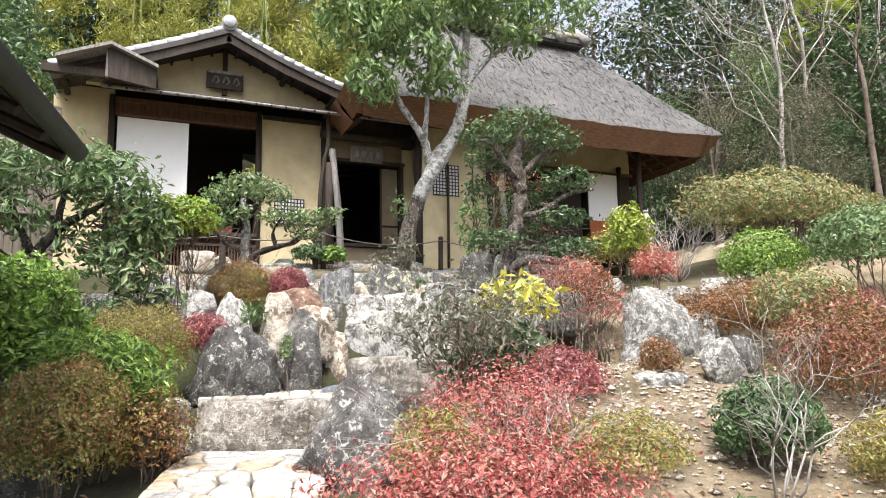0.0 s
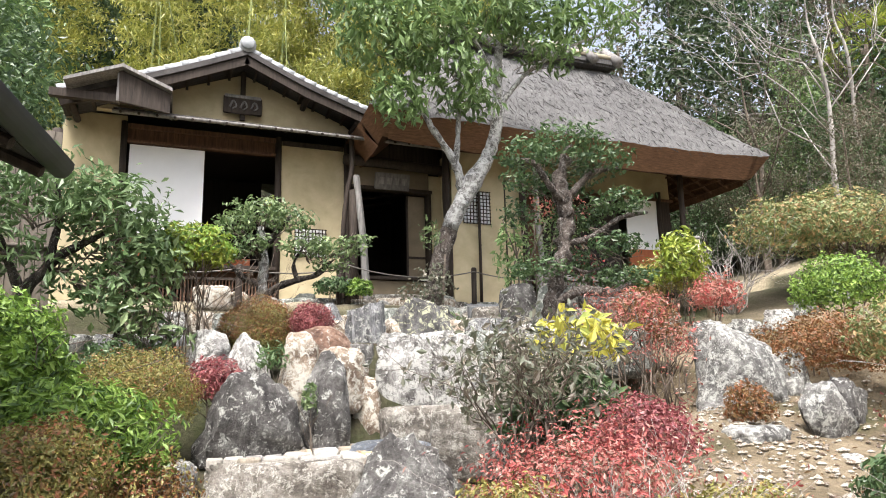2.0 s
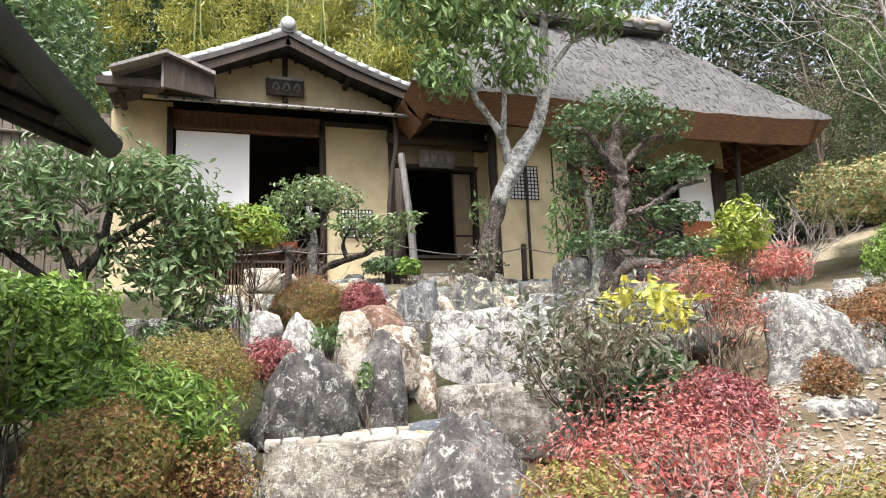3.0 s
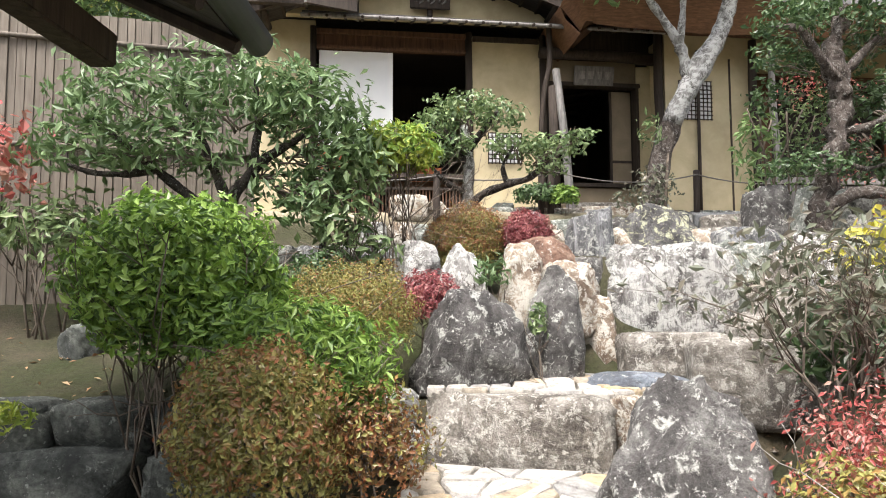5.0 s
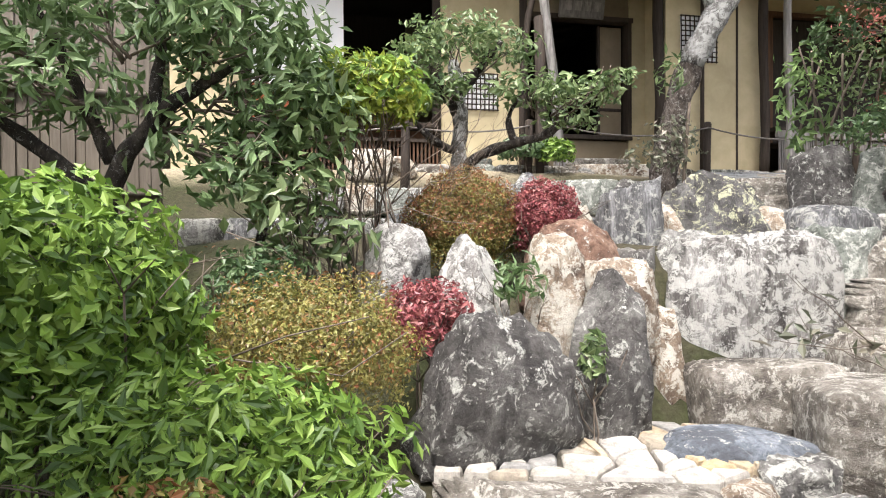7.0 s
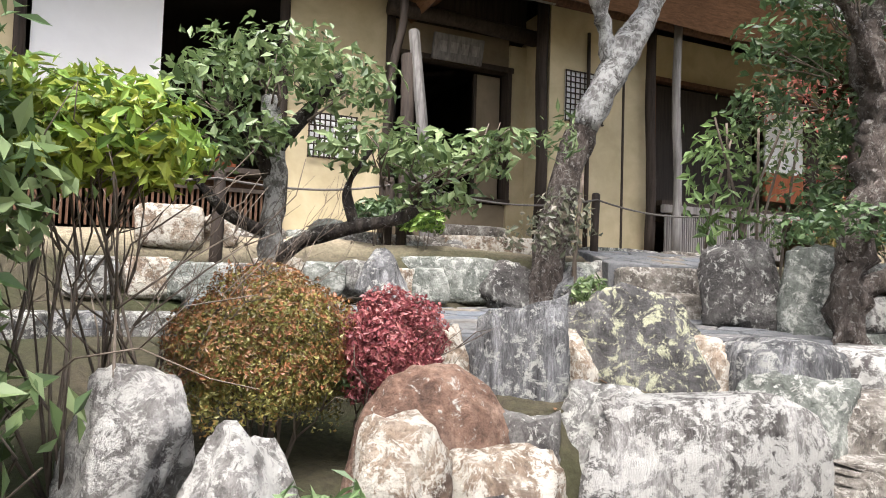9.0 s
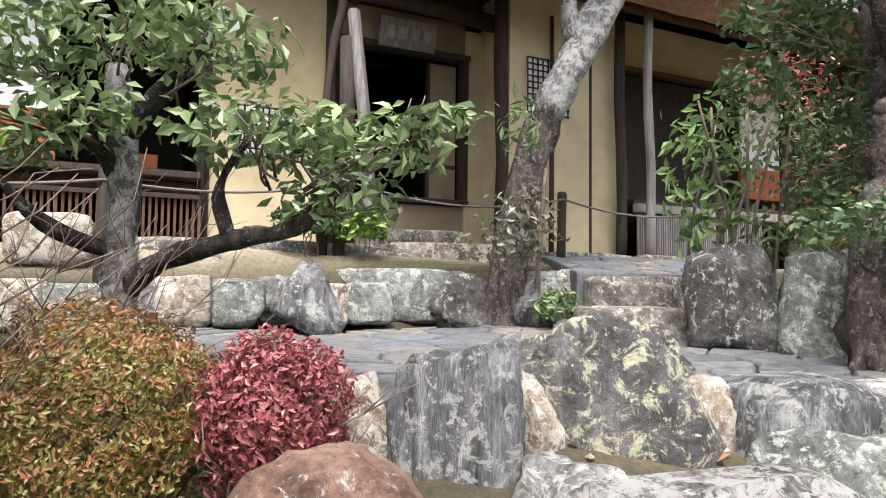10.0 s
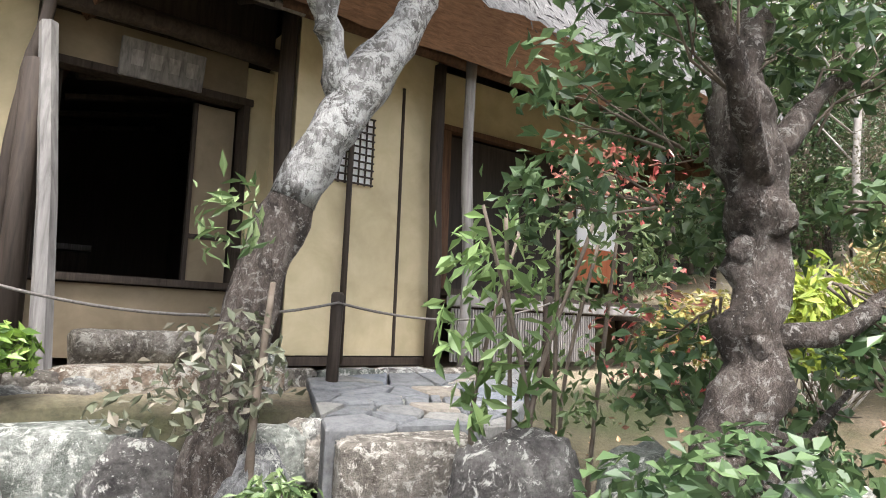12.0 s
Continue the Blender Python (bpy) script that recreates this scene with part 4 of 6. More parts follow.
        part("ridge_pole", bm, BAMBOO_DRY, ridge, smooth=True)
    for i in range(7):
        x = rx0 + 0.1 + i * 0.68
        bm = B()
        for s in (-1, 1):
            tube(bm, [(x, ry - 0.62 * s, rz - 0.12), (x, ry, rz + 0.5)], [0.11, 0.09], 8, 0.3, i)
        part("ridge_saddle", bm, TIMBER_GREY, ridge, smooth=True)


build_left_wing()
gable_roof()
side_hood()
doorway()
right_wing()
thatched_roof()


def carved_plaque():
    ob = thing("plaque", (0.96, 11.7, 6.15), "weathered carved wooden plaque hung on the gable", "sign")
    part("board", bx(0.66, 1.27, 11.66, 11.7, 6.17, 6.48, bev=0.012), TIMBER, ob, "dark weathered board")
    part("cap", bx(0.68, 1.25, 11.645, 11.66, 6.44, 6.49), TIMBER_GREY, ob)
    part("hanger", bx(0.94, 0.98, 11.7, 11.74, 6.08, 6.75), TIMBER, ob)
    for i in range(3):
        x = 0.76 + i * 0.17
        bm = B()
        limb(bm, [(x, 11.655, 6.27), (x + 0.05, 11.645, 6.38), (x + 0.1, 11.65, 6.3), (x + 0.04, 11.648, 6.24)], 0.018, 0.012, 4, 6)
        part("carved_figure", bm, BAMBOO_DARK, ob, smooth=True)


def door_sign():
    ob = thing("name_board", (3.6, 12.0, 5.2), "grey weathered name board tilted above the doorway", "sign")
    tilt = Matrix.Rotation(radians(14), 3, "X")
    part("board", box(B(), 3.3, 3.95, 11.98, 12.02, 5.2, 5.5, bev=0.008, turn=tilt), BAMBOO_DARK, ob)
    for i in range(4):
        x = 3.38 + i * 0.14
        part("worn_character", box(B(), x, x + 0.09, 11.972, 11.9785, 5.29, 5.41, turn=tilt), TIMBER_GREY, ob)


carved_plaque()
door_sign()


def grey_post():
    ob = thing("grey_post", (2.8, 10.85, 2.95), "silvery leaning plank post beside the doorway", "post")
    bm = B()
    tube(bm, [(2.84, 10.83, 2.9), (2.79, 10.9, 4.0), (2.72, 11.08, 5.1)], [0.062, 0.058, 0.052], 6, 0.1)
    part("shaft", bm, TIMBER_GREY, ob, smooth=False)
    ob = thing("dark_post", (2.68, 11.0, 2.95), "dark split log post behind the grey post", "post")
    bm = B()
    tube(bm, [(2.68, 11.0, 2.9), (2.66, 11.0, 3.9), (2.68, 11.1, 4.85)], [0.085, 0.075, 0.06], 8, 0.25)
    part("shaft", bm, TIMBER, ob, smooth=True)


grey_post()


def rope_fence():
    stakes = ((0.84, 9.85, 2.5, 3.35), (2.3, 10.45, 2.9, 3.5), (2.42, 10.42, 2.9, 3.56), (4.42, 10.36, 2.85, 3.53), (6.85, 10.8, 2.9, 3.65))
    tops = []
    for x, y, z0, z1 in stakes:
        ob = thing("stake", (x, y, z0), "dark charred wooden stake holding a rope", "stake", "rope fence stakes")
        bm = B()
        tube(bm, [(x, y, z0 - 0.1), (x + 0.01, y, (z0 + z1) / 2), (x + 0.015, y, z1 - 0.02), (x + 0.015, y, z1)], [0.045, 0.042, 0.042, 0.03], 8, 0.2, x)
        part("shaft", bm, TIMBER, ob, smooth=True)
        tops.append(Vector((x, y - 0.04, z1 - 0.07)))
    for a, b, sag in ((0, 1, 0.06), (2, 3, 0.13), (3, 4, 0.13)):
        pts = [tops[a].lerp(tops[b], k / 14) - Vector((0, 0, sag * 4 * (k / 14) * (1 - k / 14))) for k in range(15)]
        ob = thing("rope", pts[0], "thin grey rope strung between stakes", "rope", "barrier ropes")
        part("strand", tube(B(), pts, 0.009, 6), ROPE, ob, smooth=True)
    pts = [Vector((-0.6, 9.9, 3.25)).lerp(tops[0], k / 8) - Vector((0, 0, 0.2 * (k / 8) * (1 - k / 8))) for k in range(9)]
    ob = thing("rope", pts[0], "thin grey rope strung between stakes", "rope", "barrier ropes")
    part("strand", tube(B(), pts, 0.009, 6), ROPE, ob, smooth=True)


rope_fence()


def near_roof():
    """The eave of the building beside the path."""
    ob = thing("gate_roof", (-1.4, 1.0, 0.4), "dark tiled eave with a metal gutter beside the path", "roof")
    gx, gz, ye = -0.6, 2.98, 5.0
    bm = B()
    v = [bm.verts.new(p) for p in ((gx, -4, gz), (gx, ye, gz), (-2.6, ye, gz + 0.95), (-2.6, -4, gz + 0.95), (gx, -4, gz + 0.1), (gx, ye, gz + 0.1), (-2.6, ye, gz + 1.05), (-2.6, -4, gz + 1.05))]
    for q in ((3, 2, 1, 0), (4, 5, 6, 7), (0, 1, 5, 4), (1, 2, 6, 5), (3, 0, 4, 7), (2, 3, 7, 6)):
        bm.faces.new([v[k] for k in q])
    part("roof_deck", bm, SHINGLE, ob)
    bm = B()
    n = 9
    prof = [(gx + 0.06 + 0.07 * math.cos(math.pi * (1 + k / n)), gz + 0.06 + 0.09 * math.sin(math.pi * (1 + k / n))) for k in range(n + 1)]
    prof = prof + [(x + (0.01 if i < n / 2 else -0.01), z + 0.012) for i, (x, z) in reversed(list(enumerate(prof)))]
    a = [bm.verts.new((x, -4, z)) for x, z in prof]
    b = [bm.verts.new((x, ye + 0.06, z)) for x, z in prof]
    for i in range(len(prof)):
        j = (i + 1) % len(prof)
        bm.faces.new((a[i], a[j], b[j], b[i]))
    bm.faces.new(a[::-1])
    bm.faces.new(b)
    part("gutter", bm, GUTTER, ob, "dark metal gutter", True)
    for i in range(20):
        y = ye - 0.12 - i * 0.45
        bm = B()
        tube(bm, [(gx + 0.02, y, gz - 0.05), (-2.5, y, gz + 0.85)], 0.035, 6)
        part("rafter", bm, TIMBER, ob)
    part("beam", bx(-1.22, -1.1, -4, 4.85, 2.83, 2.98, bev=0.01), TIMBER, ob)
    part("beam", bx(-2.5, -2.4, -4, 4.95, 3.4, 3.58, bev=0.01), TIMBER, ob)
    for y in (0.2, -3.5):
        part("post", bx(-1.32, -1.2, y, y + 0.12, ground(-1.26, y) - 0.05, 2.94, bev=0.01), TIMBER, ob)
        part("post", bx(-2.5, -2.4, y, y + 0.12, ground(-2.4, y) - 0.05, 3.4, bev=0.01), TIMBER, ob)


near_roof()
for roof_ob in [o for o in bpy.data.objects if o.name == "gate_roof"]:
    pivot = Matrix.Translation((-0.6, 5.0, 0))
    roof_ob.matrix_basis = pivot @ Matrix.Rotation(radians(-7.5), 4, "Z") @ pivot.inverted() @ Matrix.Translation(roof_ob.location)


def bamboo_fence():
    ob = thing("bamboo_fence", (-3.5, 8.6, 1.7), "tall split bamboo fence weathered grey brown", "fence")
    rng = np.random.default_rng(3)
    x = -7.0
    while x < -1.05:
        w = rng.uniform(0.05, 0.085)
        y = 8.25 + 0.14 * (x + 1)
        z0 = 1.6
        part("board", bx(x, x + w - 0.003, y + rng.uniform(0, 0.012), y + 0.03, z0, 4.35 + rng.uniform(-0.01, 0.01)), FENCE, ob)
        x += w
    for z in (2.5, 3.15, 4.1):
        bm = B()
        tube(bm, [(-7, 8.25 - 0.84 - 0.03, z), (-1.05, 8.25 - 0.03, z)], 0.022, 6)
        part("rail", bm, FENCE, ob, smooth=True)
    for px in (-7, -5, -3.1, -1.1):
        bm = B()
        tube(bm, [(px, 8.25 + 0.14 * (px + 1) + 0.07, 1.6), (px, 8.25 + 0.14 * (px + 1) + 0.07, 4.4)], 0.05, 8)
        part("post", bm, TIMBER, ob, smooth=True)


bamboo_fence()

# ---- path, steps and rocks ----
def on_path(x, y):
    return max(ground(x, y), knots(y, ((3, 0.5), (5.6, 0.86)))) + 0.03


def stone_step(name, c, size, mat, label, seed, yaw=0, group=""):
    return rock(name, c, size, mat, label, seed, "step", group, e=0.24, cuts=1, rough=0.035, sub=4, yaw=yaw)


stone_step("stone_step", (0.9, 5.92, 0.72), (1.16, 0.4, 0.53), STEP, "long worn granite step block with pale top", 11, -18)
stone_step("stone_step", (2.14, 6.42, 1.1), (0.78, 0.4, 0.48), STEP, "rounded grey stone step in front of the slab", 12, -10)
stone_step("stone_step", (2.62, 5.88, 1.0), (1.2, 0.6, 0.56), STEP, "broad pale stone step", 13, -20)
stone_step("stone_step", (3.2, 6.3, 1.1), (1.3, 0.55, 0.62), STEP, "broad pale stone step", 14, -16)
stone_step("stone_step", (3.4, 6.6, 1.15), (1.2, 0.5, 0.82), STEP, "mossy pale stone step", 15, -14)
stone_step("stone_step", (3.5, 6.88, 1.2), (1.2, 0.45, 1.0), STEP, "flat pale stone step", 16, -12)
stone_step("stone_step", (2.75, 10.2, 2.42), (0.62 + 0.35, 0.55, 0.4), ROCK_GREEN, "squared grey step block below the doorway", 17, -35)
stone_step("stone_step", (3.85, 8.85, 2.3), (0.66, 0.4, 0.28), STEP, "low pale step stone", 18, -20)
stone_step("stone_step", (4.3, 9.3, 2.45), (0.75, 0.45, 0.33), STEP, "pale step stone with a dark face", 19, -22)
stone_step("stone_step", (3.5, 10.62, 2.8), (1.3, 0.4, 0.25), ROCK_OCHRE, "long low ochre stone below the doorway", 20, -8)
stone_step("stone_step", (3.55, 11.55, 2.95), (0.95, 0.4, 0.28), STEP, "flat pale shoe stone before the threshold", 21, -4)

R = (
    ("rock", (1.72, 6.72, 1.1), (0.34, 0.34, 0.75), ROCK_OCHRE, "small yellowish lichened rock beside the slab", 69, dict(e=0.6, taper=0.3)),
    ("rock", (1.72, 7.02, 1.4), (0.4, 0.4, 0.75), ROCK_DARK, "dark rock wedged beside the pillar stone", 70, dict(e=0.6)),
    ("rock", (2.08, 7.05, 1.4), (0.45, 0.35, 0.85), ROCK, "grey rock wedged behind the slab", 71, dict(e=0.5)),
    ("rock", (1.72, 5.35, 0.85), (0.5, 0.45, 0.45), ROCK, "mottled grey rock beside the landing", 72, dict(e=0.6)),
    ("rock", (2.95, 6.9, 1.6), (0.5, 0.35, 0.68), ROCK_GREEN, "grey rock behind the slab's end", 73, dict(e=0.4)),
    ("rock", (2.85, 7.35, 1.9), (0.35, 0.35, 0.5), ROCK_OCHRE, "ochre rock between the terrace boulders", 74, dict(e=0.5)),
    ("rock", (1.62, 7.6, 1.8), (0.4, 0.35, 0.62), ROCK_OCHRE, "ochre rock beside the red azalea", 75, dict(e=0.7, taper=0.3)),
    ("rock", (2.22, 7.45, 1.9), (0.3, 0.3, 0.55), ROCK_OCHRE, "yellowish rock beside the pillar stone", 76, dict(e=0.6)),
    ("rock", (0.68, 6.32, 1.1), (0.85, 0.6, 0.78), ROCK_DARK, "broad dark mottled boulder beside the steps", 31, dict(e=0.6, yaw=10, taper=0.25)),
    ("rock", (1.28, 6.42, 1.1), (0.5, 0.42, 0.95), ROCK_DARK, "upright pointed dark boulder", 32, dict(e=0.7, taper=0.4)),
    ("rock", (1.1, 6.68, 1.45), (0.42, 0.4, 0.78), ROCK_OCHRE, "ochre and white lichened rock", 33, dict(e=0.6, taper=0.2)),
    ("rock", (1.5, 6.75, 1.5), (0.5, 0.4, 0.6), ROCK_OCHRE, "pale pinkish lichened rock", 34, dict(e=0.6)),
    ("rock", (0.68, 6.75, 1.45), (0.5, 0.45, 0.77), ROCK_PALE, "white lichened pointed rock", 35, dict(e=0.7, taper=0.35)),
    ("rock", (0.4, 7.35, 1.75), (0.5, 0.45, 0.55), ROCK_PALE, "pale grey rounded rock", 36, dict(e=0.7, taper=0.3)),
    ("rock", (1.4, 7.14, 1.65), (0.72, 0.5, 0.66), ROCK_RED, "smooth reddish brown rock", 37, dict(e=0.8, cuts=3, taper=0.25, rough=0.06)),
    ("rock", (1.88, 7.32, 1.6), (0.46, 0.42, 0.98), ROCK_STREAK, "upright streaked grey pillar stone", 38, dict(e=0.45, rough=0.08, sub=4, taper=0.12)),
    ("rock", (2.3, 6.8, 1.05), (0.98, 0.34, 1.19), ROCK_SLAB, "large flat faced slab with white lichen and dark streaks", 39, dict(e=0.3, cuts=2, rough=0.045, sub=4, yaw=-13)),
    ("rock", (2.5, 7.38, 1.75), (0.8, 0.52, 0.88), ROCK_SPOT, "dark boulder with yellowish lichen patches", 40, dict(e=0.42, cuts=4, taper=0.2, yaw=-10, sub=4)),
    ("rock", (3.12, 7.15, 1.8), (0.55, 0.45, 0.6), ROCK_STREAK, "squared grey block at the terrace edge", 41, dict(e=0.35, cuts=2, rough=0.05)),
    ("rock", (3.75, 7.1, 1.8), (0.66, 0.45, 0.55), ROCK_PALE, "squared pale block at the terrace edge", 42, dict(e=0.35, cuts=2, rough=0.05)),
    ("rock", (1.3, 4.78, 0.55), (1.05, 0.8, 0.93), ROCK_DARK, "large sloping grey boulder beside the path", 43, dict(e=0.75, yaw=-20, taper=0.6, lean=(0.12, 0.05), rough=0.14)),
    ("rock", (1.56, 5.78, 0.85), (0.36, 0.34, 0.4), ROCK_OCHRE, "brown mottled rock at the end of the long step", 46, dict(e=0.6)),
    ("rock", (1.86, 5.9, 0.9), (0.4, 0.36, 0.4), ROCK, "grey rock at the edge of the landing", 47, dict(e=0.6)),
    ("rock", (1.5, 5.3, 0.8), (0.45, 0.4, 0.45), ROCK, "mottled rock beside the step", 44, dict(e=0.6)),
    ("rock", (0.16, 5.95, 0.95), (0.3, 0.25, 0.34), ROCK, "small squared grey stone", 45, dict(e=0.5)),
    ("rock", (0.2, 5.72, 0.85), (0.26, 0.22, 0.25), ROCK_PALE, "small pale stone beside the step", 46, dict(e=0.6)),
    ("rock", (1.98, 9.55, 2.35), (0.6, 0.5, 0.5), ROCK_STREAK, "triangular white spotted rock", 47, dict(e=0.9, taper=0.75, lean=(0.02, 0.1))),
    ("rock", (3.1, 9.72, 2.35), (0.5, 0.42, 0.45), ROCK_DARK, "rounded dark rock below the leaning tree", 48, dict(e=0.7, taper=0.3)),
    ("rock", (3.55, 9.45, 2.35), (0.42, 0.4, 0.42), ROCK_STREAK, "jagged grey rock at the tree foot", 49, dict(e=0.7, taper=0.3)),
    ("rock", (4.08, 8.25, 2.25), (0.58, 0.5, 0.72), ROCK_DARK, "upright dark grey boulder at the upper steps", 50, dict(e=0.55, taper=0.25, sub=4)),
    ("rock", (4.42, 7.95, 2.2), (0.62, 0.5, 0.74), ROCK_GREEN, "pale grey green boulder with cracked face", 51, dict(e=0.55, taper=0.25, sub=4)),
    ("rock", (4.93, 5.7, 1.25), (1.05, 0.7, 0.98), ROCK, "large grey standing boulder on the slope", 52, dict(e=0.55, taper=0.25, sub=4, yaw=-15)),
    ("rock", (5.53, 5.7, 1.4), (0.4, 0.4, 0.62), ROCK, "rounded rock leaning on the large boulder", 53, dict(e=0.7, taper=0.2)),
    ("rock", (4.83, 4.75, 1.15), (0.55, 0.35, 0.55), ROCK, "pale angular rock on the slope", 54, dict(e=0.7, taper=0.3)),
    ("rock", (5.28, 4.95, 1.15), (0.7, 0.45, 0.58), ROCK_DARK, "dark jagged rock with holes", 55, dict(e=0.7, taper=0.3, rough=0.2)),
    ("rock", (4.122, 4.8, 1.1), (0.6, 0.4, 0.3), ROCK, "low flat rock on the slope", 56, dict(e=0.6)),
    ("rock", (4.529, 4.35, 1.05), (0.22, 0.2, 0.16), ROCK_PALE, "small pale stone on the slope", 57, dict(e=0.7)),
    ("rock", (4.224, 4.45, 1.03), (0.16, 0.15, 0.12), ROCK_OCHRE, "small ochre stone on the slope", 58, dict(e=0.7)),
    ("rock", (3.46, 6.3, 1.5), (0.6, 0.5, 0.62), ROCK, "grey rock behind the variegated shrub", 59, dict(e=0.6)),
    ("rock", (4.3, 6.6, 1.75), (0.6, 0.45, 0.55), ROCK_GREEN, "grey green rock below the terrace", 60, dict(e=0.5)),
    ("rock", (0.55, 10.35, 2.78), (0.5, 0.35, 0.34), ROCK_OCHRE, "pale yellow squared stone by the veranda", 61, dict(e=0.35, cuts=2, rough=0.05)),
    ("rock", (0.9, 10.4, 2.8), (0.3, 0.3, 0.28), ROCK_OCHRE, "pale yellow squared stone by the veranda", 62, dict(e=0.5)),
    ("rock", (1.95, 11.2, 2.9), (0.36, 0.25, 0.28), ROCK_MOSS, "dark rounded stone at the wall foot", 63, dict(e=0.7)),
    ("rock", (4.25, 11.0, 2.9), (0.26, 0.2, 0.28), ROCK_GREEN, "small greenish post stone at the wall", 64, dict(e=0.4)),
    ("rock", (-2.0, 6.9, 1.35), (0.3, 0.25, 0.3), ROCK_MOSS, "small mossy brown stone", 65, dict(e=0.5)),
    ("rock", (5.6, 8.3, 2.2), (0.6, 0.4, 0.6), ROCK_GREEN, "pale rock beside the old tree", 66, dict(e=0.6)),
    ("rock", (4.75, 7.35, 2.2), (0.3, 0.25, 0.3), ROCK_BLUE, "small bluish rock at the old tree's foot", 67, dict(e=0.6)),
    ("rock", (1.75, 6.12, 1.1), (0.72, 0.42, 0.23), ROCK_BLUE, "smooth bluish flagstone on the landing", 68, dict(e=0.6, cuts=2, rough=0.04, yaw=-12)),
)
for name, c, size, mat, label, seed, k in R:
    rock(name, c, size, mat, label, seed, **k)


def edging():
    """Low rows of stones that hold the upper terrace."""
    rng = np.random.default_rng(8)
    for k in range(9):
        x = 0.1 + k * 0.3
        rock("edging_stone", (x + rng.uniform(-0.04, 0.04), 9.75 + rng.uniform(-0.05, 0.05) + 0.02 * k, 2.42), (0.34, 0.28, 0.26 + rng.uniform(0, 0.08)), (ROCK, ROCK_OCHRE, ROCK_GREEN)[k % 3],
             "weathered stone in the terrace edging", 100 + k, group="terrace edging stones", e=0.3, cuts=2, rough=0.06)
    for k in range(7):
        x = -0.9 + k * 0.33
        rock("edging_stone", (x, 9.15 + rng.uniform(-0.05, 0.05), 2.12), (0.38, 0.28, 0.26), (ROCK, ROCK_STREAK)[k % 2], "grey stone in the lower terrace edging", 120 + k, group="terrace edging stones", e=0.28, cuts=2, rough=0.06)
    for k in range(10):
        x = 1.2 + k * 0.5
        rock("edging_stone", (x, 10.62 + rng.uniform(-0.03, 0.03), 2.78), (0.52, 0.24, 0.24), (STEP, ROCK_GREEN, ROCK)[k % 3], "flat stone edging the house platform", 140 + k, group="platform edging stones", e=0.28, cuts=2, rough=0.06)
    for k in range(13):
        x = 4.62 + (k % 5) * 0.34 + 0.12 * (k // 5)
        z = 2.1 + (k // 5) * 0.24
        rock("wall_stone", (x, 7.72 + 0.16 * (x - 4.7) + 0.06 * (k // 5), z), (0.42, 0.3, 0.27), (ROCK_GREEN, ROCK, ROCK_PALE)[k % 3], "pale grey stone in a low dry wall", 160 + k, group="dry wall stones", e=0.5, cuts=5)
    for k in range(9):
        x = 6.0 + k * 0.42
        rock("wall_stone", (x, 7.2 + 0.25 * (k % 2) + 0.1 * k, ground(x, 7.3) - 0.08), (0.46, 0.3, 0.34), (ROCK, ROCK_PALE)[k % 2], "grey stone in a low garden wall", 180 + k, group="garden wall stones", e=0.45)


edging()


def rubble():
    """Pale flat stones between the step blocks and the doorway."""
    rng = np.random.default_rng(88)
    for k in range(24):
        x = 1.5 + 0.11 * k + rng.uniform(-0.05, 0.05)
        y = 10.42 + 0.1 * (k % 3) - 0.03 * (x - 1.5) + rng.uniform(-0.03, 0.03)
        rock("rubble_stone", (x, y, 2.68 + 0.05 * (k % 3)), (rng.uniform(0.22, 0.42), rng.uniform(0.18, 0.28), rng.uniform(0.18, 0.24)), (ROCK_OCHRE, STEP, ROCK, STEP)[k % 4],
             "pale uneven rubble stone before the doorway", 260 + k, group="rubble before the doorway", e=0.5, cuts=3, yaw=rng.uniform(-30, 30))
    for k in range(14):
        x = 3.75 + 0.14 * k
        rock("rubble_stone", (x, 9.75 + 0.42 * (x - 3.75) - 0.1 + rng.uniform(-0.05, 0.05), 2.45 + 0.14 * (x - 3.75) * 0.6), (0.3, 0.26, 0.36), (ROCK_GREEN, STEP, ROCK)[k % 3],
             "grey stone under the edge of the upper paving", 290 + k, group="upper paving edge stones", e=0.4, cuts=3)


rubble()


def retaining_wall():
    rng = np.random.default_rng(4)
    row = ((-4.6, -3.7), (-3.7, -2.95), (-2.95, -2.3), (-2.3, -1.75), (-1.75, -1.2), (-1.2, -0.7))
    for k, (a, b) in enumerate(row):
        rock("wall_stone", ((a + b) / 2, 6.02, 0.94), (b - a + 0.03, 0.4, 0.32), ROCK_MOSS, "damp dark coping stone of the retaining wall", 200 + k, group="retaining wall stones", e=0.4, cuts=3, rough=0.06)
    low = ((-4.6, -3.4), (-3.4, -2.45), (-2.45, -1.2), (-1.2, -0.5))
    for k, (a, b) in enumerate(low):
        rock("wall_stone", ((a + b) / 2, 5.92, 0.25), (b - a + 0.05, 0.5, 0.78), ROCK_MOSS, "large damp grey green stone of the retaining wall", 220 + k, group="retaining wall stones", e=0.42, cuts=4, rough=0.07, sub=4)


retaining_wall()


# ---- trees ----
def leafy(ob, pads, mat, size, rng, width=0.45, name="foliage", droop=0.0, seed=0, jitter=0.8, shell=0.35, lump=0.3):
    for c, r, n in pads:
        p, o = cloud(c, r, n, rng, seed, shell, lump, -0.9, 2.6)
        v, f = leaf_geo(p, o + np.array((0, 0, 0.5)), size, width, rng, droop, jitter=jitter)
        tagged(raw(name, v, f, mat, ob), kind="stuff" if name != "foliage" else "")
        seed += 1


